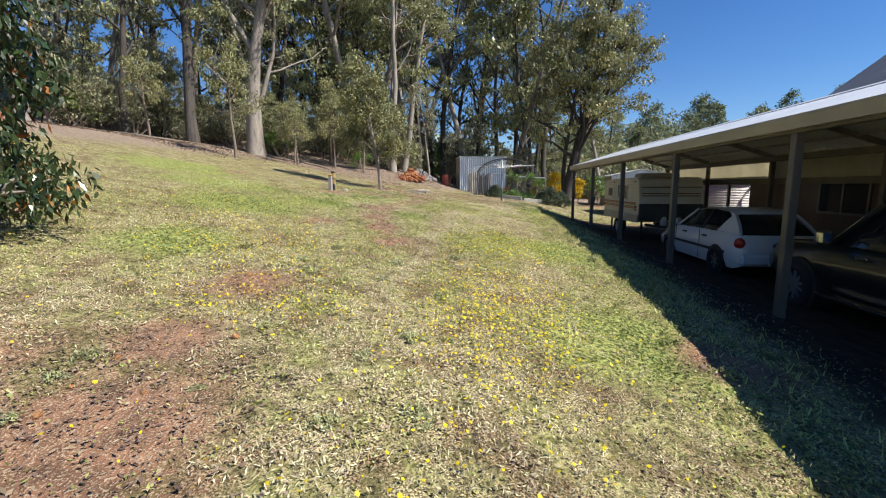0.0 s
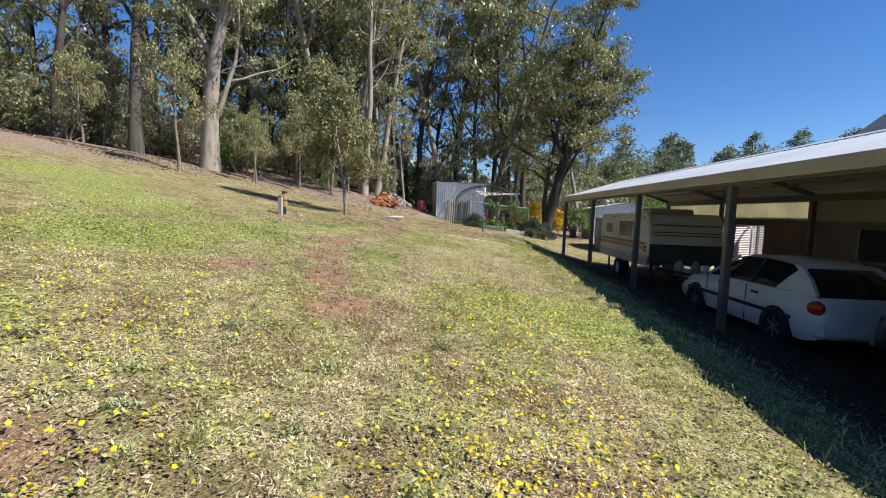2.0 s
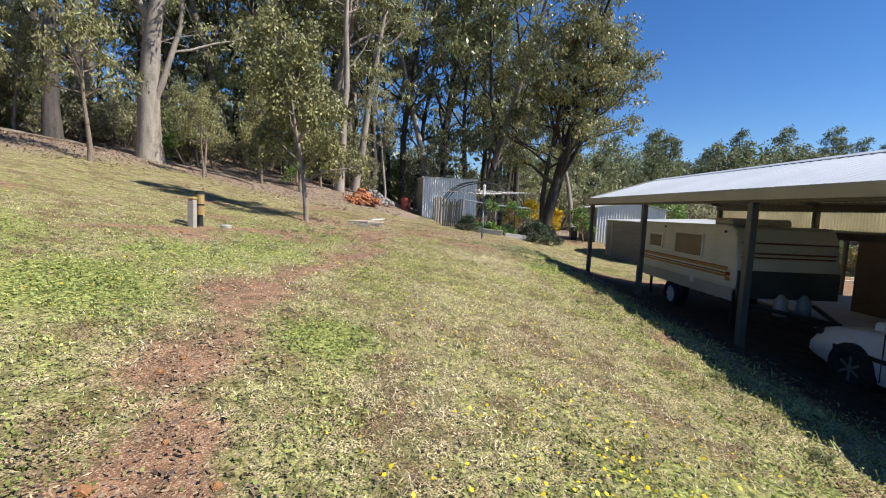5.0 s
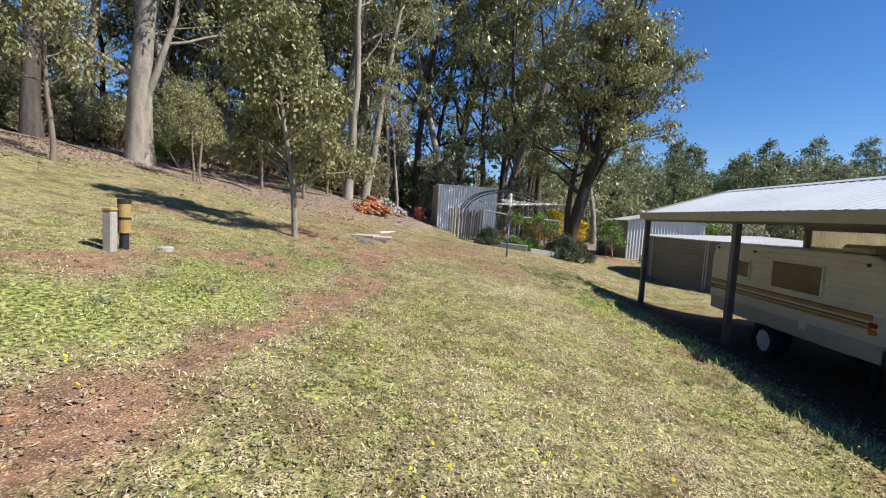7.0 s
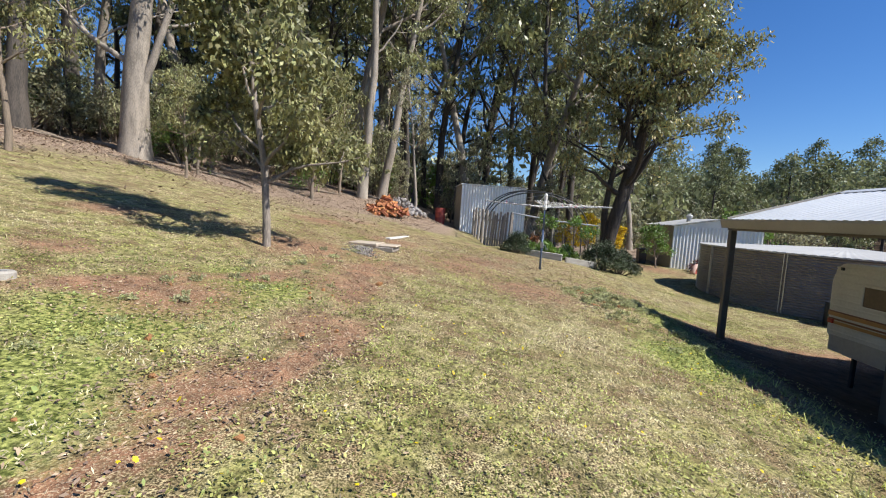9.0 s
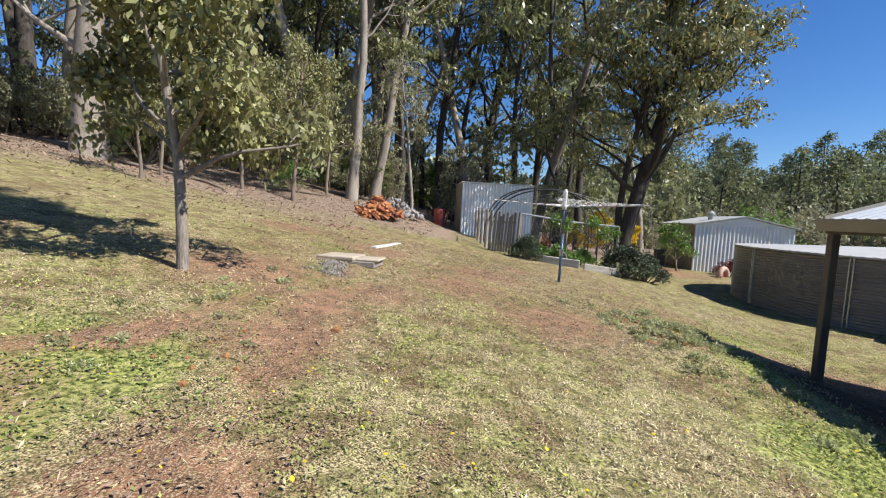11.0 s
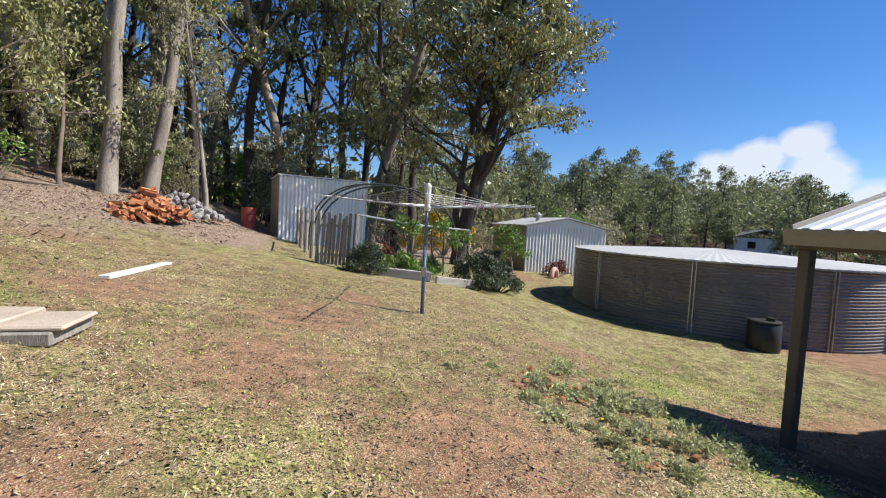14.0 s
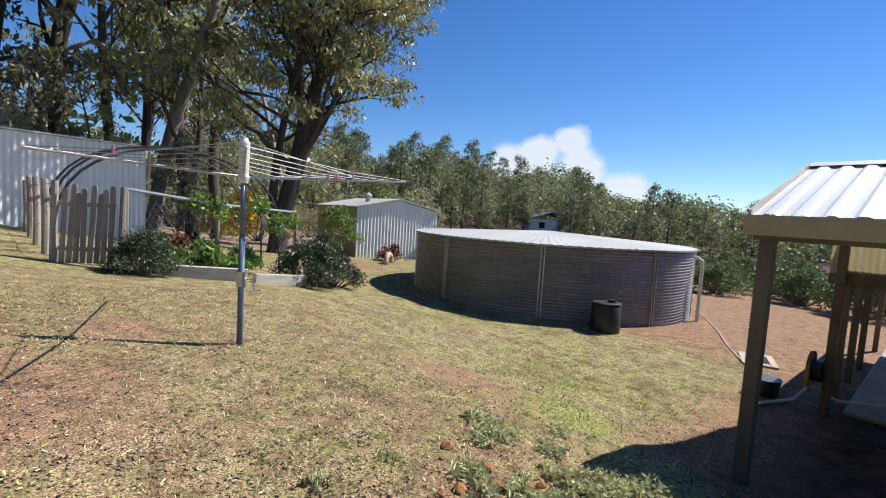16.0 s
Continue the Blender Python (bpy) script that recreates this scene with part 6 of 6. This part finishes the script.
# ---------------------------------------------------------------- far smoke and the house across the valley
def far_smoke():
    m = bpy.data.materials.new("white_smoke_backdrop")
    m.use_nodes = True
    t = m.node_tree
    N, L = t.nodes.new, t.links.new
    co = N("ShaderNodeTexCoord").outputs["Generated"]
    nz = N("ShaderNodeTexNoise")
    nz.inputs["Scale"].default_value, nz.inputs["Detail"].default_value = 4.0, 6
    L(co, nz.inputs[0])
    sep = N("ShaderNodeSeparateXYZ")
    L(co, sep.inputs[0])

    def blob(cx, cy, r):
        d = N("ShaderNodeVectorMath")
        d.operation = "DISTANCE"
        cmb = N("ShaderNodeCombineXYZ")
        L(sep.outputs[0], cmb.inputs[0])
        mul = N("ShaderNodeMath")
        mul.operation = "MULTIPLY"
        L(sep.outputs[2], mul.inputs[0])
        mul.inputs[1].default_value = 0.55
        L(mul.outputs[0], cmb.inputs[1])
        L(cmb.outputs[0], d.inputs[0])
        d.inputs[1].default_value = (cx, cy * 0.55, 0)
        mr = N("ShaderNodeMapRange")
        mr.inputs[1].default_value, mr.inputs[2].default_value = 0.0, r
        mr.inputs[3].default_value, mr.inputs[4].default_value = 1.0, 0.0
        L(d.outputs["Value"], mr.inputs[0])
        return mr.outputs[0]
    total = None
    for b in ((0.16, 0.45, 0.2), (0.3, 0.58, 0.17), (0.46, 0.74, 0.13), (0.5, 0.45, 0.2), (0.72, 0.22, 0.18), (0.35, 0.3, 0.25)):
        o = blob(*b)
        if total is None:
            total = o
        else:
            x = N("ShaderNodeMath")
            x.operation = "MAXIMUM"
            L(total, x.inputs[0])
            L(o, x.inputs[1])
            total = x.outputs[0]
    ad = N("ShaderNodeMath")
    ad.operation = "MULTIPLY_ADD"
    L(nz.outputs[0], ad.inputs[0])
    ad.inputs[1].default_value = 1.1
    L(total, ad.inputs[2])
    rp = N("ShaderNodeMapRange")
    rp.inputs[1].default_value, rp.inputs[2].default_value, rp.inputs[3].default_value, rp.inputs[4].default_value = 0.72, 1.05, 0.0, 0.85
    L(ad.outputs[0], rp.inputs[0])
    mask = N("ShaderNodeMath")
    mask.operation = "MULTIPLY"
    L(rp.outputs[0], mask.inputs[0])
    tm = N("ShaderNodeMapRange")
    tm.inputs[1].default_value, tm.inputs[2].default_value = 0.0, 0.12
    L(total, tm.inputs[0])
    L(tm.outputs[0], mask.inputs[1])
    # the smoke card glows; emission stands in for sunlight on the plume
    em = N("ShaderNodeEmission")
    em.inputs[0].default_value, em.inputs[1].default_value = (0.80, 0.84, 0.9, 1), 0.72
    tr = N("ShaderNodeBsdfTransparent")
    mx = N("ShaderNodeMixShader")
    L(mask.outputs[0], mx.inputs[0])
    L(tr.outputs[0], mx.inputs[1])
    L(em.outputs[0], mx.inputs[2])
    L(mx.outputs[0], t.nodes["Material Output"].inputs[0])
    b, dist, half = radians(33.0), 800.0, 165.0
    ob = new("smoke_backdrop", mesh_of("smoke_backdrop", [(-half, 0, 15), (half, 0, 15), (half, 0, 185), (-half, 0, 185)], [(0, 1, 2, 3)], m))
    ob.matrix_world = pose(1.6 + dist * math.cos(b), 20.5 + dist * math.sin(b), 0, 0, 0, math.degrees(b) - 90)
    tagged(ob, "white smoke plume rising behind the distant hill", "smoke", kind="structure")


far_smoke()


def far_house():
    b = radians(36.2)
    x, y = 1.6 + 95 * math.cos(b), 20.5 + 95 * math.sin(b)
    root = thing("far_house", (x, y, 0.9), "distant pale-roofed house among trees across the valley", "house", turn=-35)
    bm = box(bmesh.new(), (-4.5, -3, -3), (4.5, 3, 1.6))
    part("wall", bm, "shed", root)
    bm = prism(bmesh.new(), [(-5, 1.5), (0, 3.0), (5, 1.5), (5, 1.65), (0, 3.2), (-5, 1.65)], "y", -3.4, 3.4)
    part("roof", bm, "house_roof", root)
    for wx in (-2.5, 1.5):
        bm = box(bmesh.new(), (wx, -3.05, -0.2), (wx + 1.2, -2.98, 1.0))
        part("window", bm, "car_glass", root)


far_house()


# ---------------------------------------------------------------- ground cover
def cover():
    r = np.random.default_rng(77)
    n, per = 1120000, 16
    cx, cy = r.uniform(-6.5, 11.5, n // per), 0.9 + 27.5 * r.random(n // per) ** 1.05
    tall_c, mood = 0.012 + 0.055 * r.random(n // per) ** 2, r.random(n // per)
    off = r.normal(size=(n, 2)) * 0.05
    x, y = np.repeat(cx, per) + off[:, 0], np.repeat(cy, per) + off[:, 1]
    lift_c = np.repeat(tall_c, per) * np.exp(-(off ** 2).sum(1) / 0.005)
    mood = np.repeat(mood, per)
    d = np.abs(x - 1.4)
    keep = r.random(n) < np.clip(1.15 - d / 6.5, 0.05, 1) * np.clip(1.25 - y / 34, 0.5, 1) * np.where((x > 4.5) & (y < 20.5), 0.3, 1.0) * np.where((x > 6) & (y < 21.5), 0.0, 1.0) * np.where(x > 6, 6.0, 1.0)
    keep &= (y > 0.9) & (y < 28.4) & (x > -6.8) & (x < 11.8)
    x, y, lift_c, mood = x[keep], y[keep], lift_c[keep], mood[keep]
    n = len(x)
    # low-resolution lookups of height and zone
    gx, gy = np.arange(-7.2, 12.0, 0.1), np.arange(0.6, 29, 0.1)
    hz = np.array([[ground(a, b) for a in gx] for b in gy])
    zz = np.array([[zone(a, b) for a in gx] for b in gy])
    fx, fy = (x - gx[0]) / 0.1, (y - gy[0]) / 0.1
    ix, iy = np.clip(fx.astype(int), 0, len(gx) - 2), np.clip(fy.astype(int), 0, len(gy) - 2)
    u, v = fx - ix, fy - iy
    z = (hz[iy, ix] * (1 - u) + hz[iy, ix + 1] * u) * (1 - v) + (hz[iy + 1, ix] * (1 - u) + hz[iy + 1, ix + 1] * u) * v
    zo = zz[iy, ix]
    patch = np.sin(x * 1.7 + 0.6 * np.sin(y * 1.1)) + np.sin(y * 0.9 + 1.3 * np.sin(x * 0.8)) + 0.8 * np.sin(x * 4.1 + y * 2.3)
    bare = np.clip(zo[:, 0] * 1.45 + 0.16 * np.sin(x * 9.3 + 2 * np.sin(y * 5.1)) + 0.16 * np.sin(y * 7.7 + 2 * np.sin(x * 6.3)) + 0.35 * (r.random(n) - 0.5), 0, 1)
    lush = zo[:, 1]
    roll = r.random(n)
    grow = roll > bare * 0.93
    greenish = grow & (0.6 * mood + 0.4 * r.random(n) < np.clip(0.45 + 0.22 * patch + 0.55 * lush - 0.7 * np.exp(-((x - 1.25) / 0.22) ** 2) * (y < 14) - 0.5 * np.exp(-((x - 2.8) / 0.2) ** 2) * (y < 14) + 0.45 * ((x > 3.4) & (y < 20)), 0.08, 0.95))
    dry = grow & ~greenish
    brown = ~grow & (r.random(n) < np.where(zo[:, 0] > 0.45, 0.3, 0.75))
    fresh = greenish & (r.random(n) < lush * 0.75)
    greenish &= ~fresh

    def leaves(sel, ln, wd, up, lift):
        m = int(sel.sum())
        p = np.stack([x[sel], y[sel], z[sel] + (lift + lift_c[sel]) * r.random(m)], 1)
        a = r.random(m) * 6.283
        el = np.abs(r.normal(size=m)) * up
        dd = np.stack([np.cos(a) * np.cos(el), np.sin(a) * np.cos(el), np.sin(el)], 1)
        b = np.cross(dd, r.normal(size=(m, 3)) * 0.5 + np.array([0, 0, 1.0]))
        b /= np.linalg.norm(b, axis=1)[:, None] + 1e-9
        l2 = (ln * (0.5 + r.random(m)))[:, None]
        w2 = (wd * (0.5 + r.random(m)))[:, None]
        q = np.empty((m, 4, 3))
        q[:, 0] = p - dd * l2 * 0.1
        q[:, 1] = p + dd * l2 * 0.5 + b * w2 * 0.5
        q[:, 2] = p + dd * l2
        q[:, 3] = p + dd * l2 * 0.5 - b * w2 * 0.5
        return q
    for name, sel, mt, args, label in (("low_weeds", greenish, "cover_green", (0.021, 0.013, 0.6, 0.012), "pale green clover and weeds over the lawn"),
                                       ("fresh_weeds", fresh, "cover_fresh", (0.025, 0.017, 0.6, 0.02), "bright green broad-leaved weeds"),
                                       ("dry_grass", dry, "cover_dry", (0.028, 0.007, 0.6, 0.015), "straw-coloured dry grass and seed heads"),
                                       ("leaf_litter", brown, "litter", (0.03, 0.014, 0.25, 0.01), "brown fallen leaves on bare earth")):
        tagged(new(name, quads(name, leaves(sel, *args), M[mt])), label, "ground cover", kind="stuff")
    # taller grass along the top of the bank
    m = 3000
    bx = 4.35 + 0.35 * r.normal(size=m)
    by = r.uniform(2, 18, m)
    bz = np.array([ground(a, b) for a, b in zip(bx, by)])
    a = r.random(m) * 6.283
    h = 0.03 + 0.05 * r.random(m) ** 2
    tip = np.stack([bx + 0.05 * np.cos(a), by + 0.05 * np.sin(a), bz + h], 1)
    base = np.stack([bx, by, bz - 0.01], 1)
    side = np.stack([-np.sin(a), np.cos(a), 0 * a], 1) * 0.007
    q = np.stack([base - side, base + side, tip + side * 0.3, tip - side * 0.3], 1)
    tagged(new("bank_grass", quads("bank_grass", q, M["cover_green"])), "taller green grass along the lip of the bank", "grass", kind="stuff")
    # leaf litter and bark under the forest edge
    m = 42000
    fx2, fy2 = r.uniform(-20, -1.0, m), 20 + 18 * r.random(m)
    ok = r.random(m) < np.array([zone(a, b2)[2] for a, b2 in zip(fx2, fy2)]) + 0.06
    fx2, fy2 = fx2[ok], fy2[ok]
    m = len(fx2)
    base = np.stack([fx2, fy2, np.array([ground(a, b2) for a, b2 in zip(fx2, fy2)]) + 0.01], 1)
    a = r.random(m) * 6.283
    d2 = np.stack([np.cos(a), np.sin(a), 0.35 * r.normal(size=m)], 1) * (0.05 + 0.12 * r.random(m) ** 2)[:, None]
    s2 = np.stack([-np.sin(a), np.cos(a), 0.35 * r.normal(size=m)], 1) * 0.022
    q = np.stack([base, base + d2 * 0.5 + s2, base + d2, base + d2 * 0.5 - s2], 1)
    tagged(new("forest_litter", quads("forest_litter", q, M["litter"])), "dry leaves and bark strewn under the forest edge", "leaf litter", kind="stuff")
    # yellow daisies in loose drifts
    drifts = [(2.3, 5.2, 0.8, 1.6, 700), (0.2, 4.9, 0.9, 0.7, 330), (-0.8, 6.2, 1.0, 0.9, 260), (-1.6, 7.6, 1.4, 1.3, 260), (2.5, 8.5, 0.9, 1.6, 420), (-3.2, 9.0, 1.8, 1.8, 300), (-0.6, 7.2, 0.9, 0.9, 160),
              (2.0, 11.5, 1.2, 2.0, 200), (-4.5, 12.5, 2.2, 1.8, 260), (-1.8, 10.8, 1.0, 0.8, 90), (1.0, 14.0, 2.2, 2.0, 130), (-1.2, 13.0, 1.2, 1.0, 70), (0.8, 17.0, 1.8, 1.2, 60), (1.8, 2.6, 1.4, 0.8, 60), (3.9, 16.5, 0.6, 4.0, 90), (-1.5, 3.6, 0.8, 1.0, 40)]
    fx, fy = [], []
    for cx, cy, sx, sy, k in drifts:
        k = int(k * (0.9 if cy > 9.5 else 2.6 if cx > 1.5 else 1.7))
        fx.append(cx + sx * 0.6 * r.normal(size=k))
        fy.append(cy + sy * 0.6 * r.normal(size=k))
    fx, fy = np.concatenate(fx), np.concatenate(fy)
    fz = np.array([ground(a, b) for a, b in zip(fx, fy)]) + 0.025 + 0.05 * r.random(len(fx))
    m = len(fx)
    rad = 0.006 + 0.008 * r.random(m)
    tilt = r.normal(size=(m, 2)) * 0.35
    out = []
    for spin in (0.0, math.pi / 4):
        a0 = r.random(m) * 0 + spin
        qq = np.empty((m, 4, 3))
        for k in range(4):
            an = a0 + k * math.pi / 2 + fx * 7
            dx, dy = rad * np.cos(an), rad * np.sin(an)
            qq[:, k] = np.stack([fx + dx, fy + dy, fz + dx * tilt[:, 0] + dy * tilt[:, 1] + 0.002 * (spin > 0)], 1)
        out.append(qq)
    tagged(new("yellow_daisies", quads("yellow_daisies", np.concatenate(out), M["flower"])), "bright yellow daisies scattered through the lawn", "wildflowers", kind="stuff")


cover()
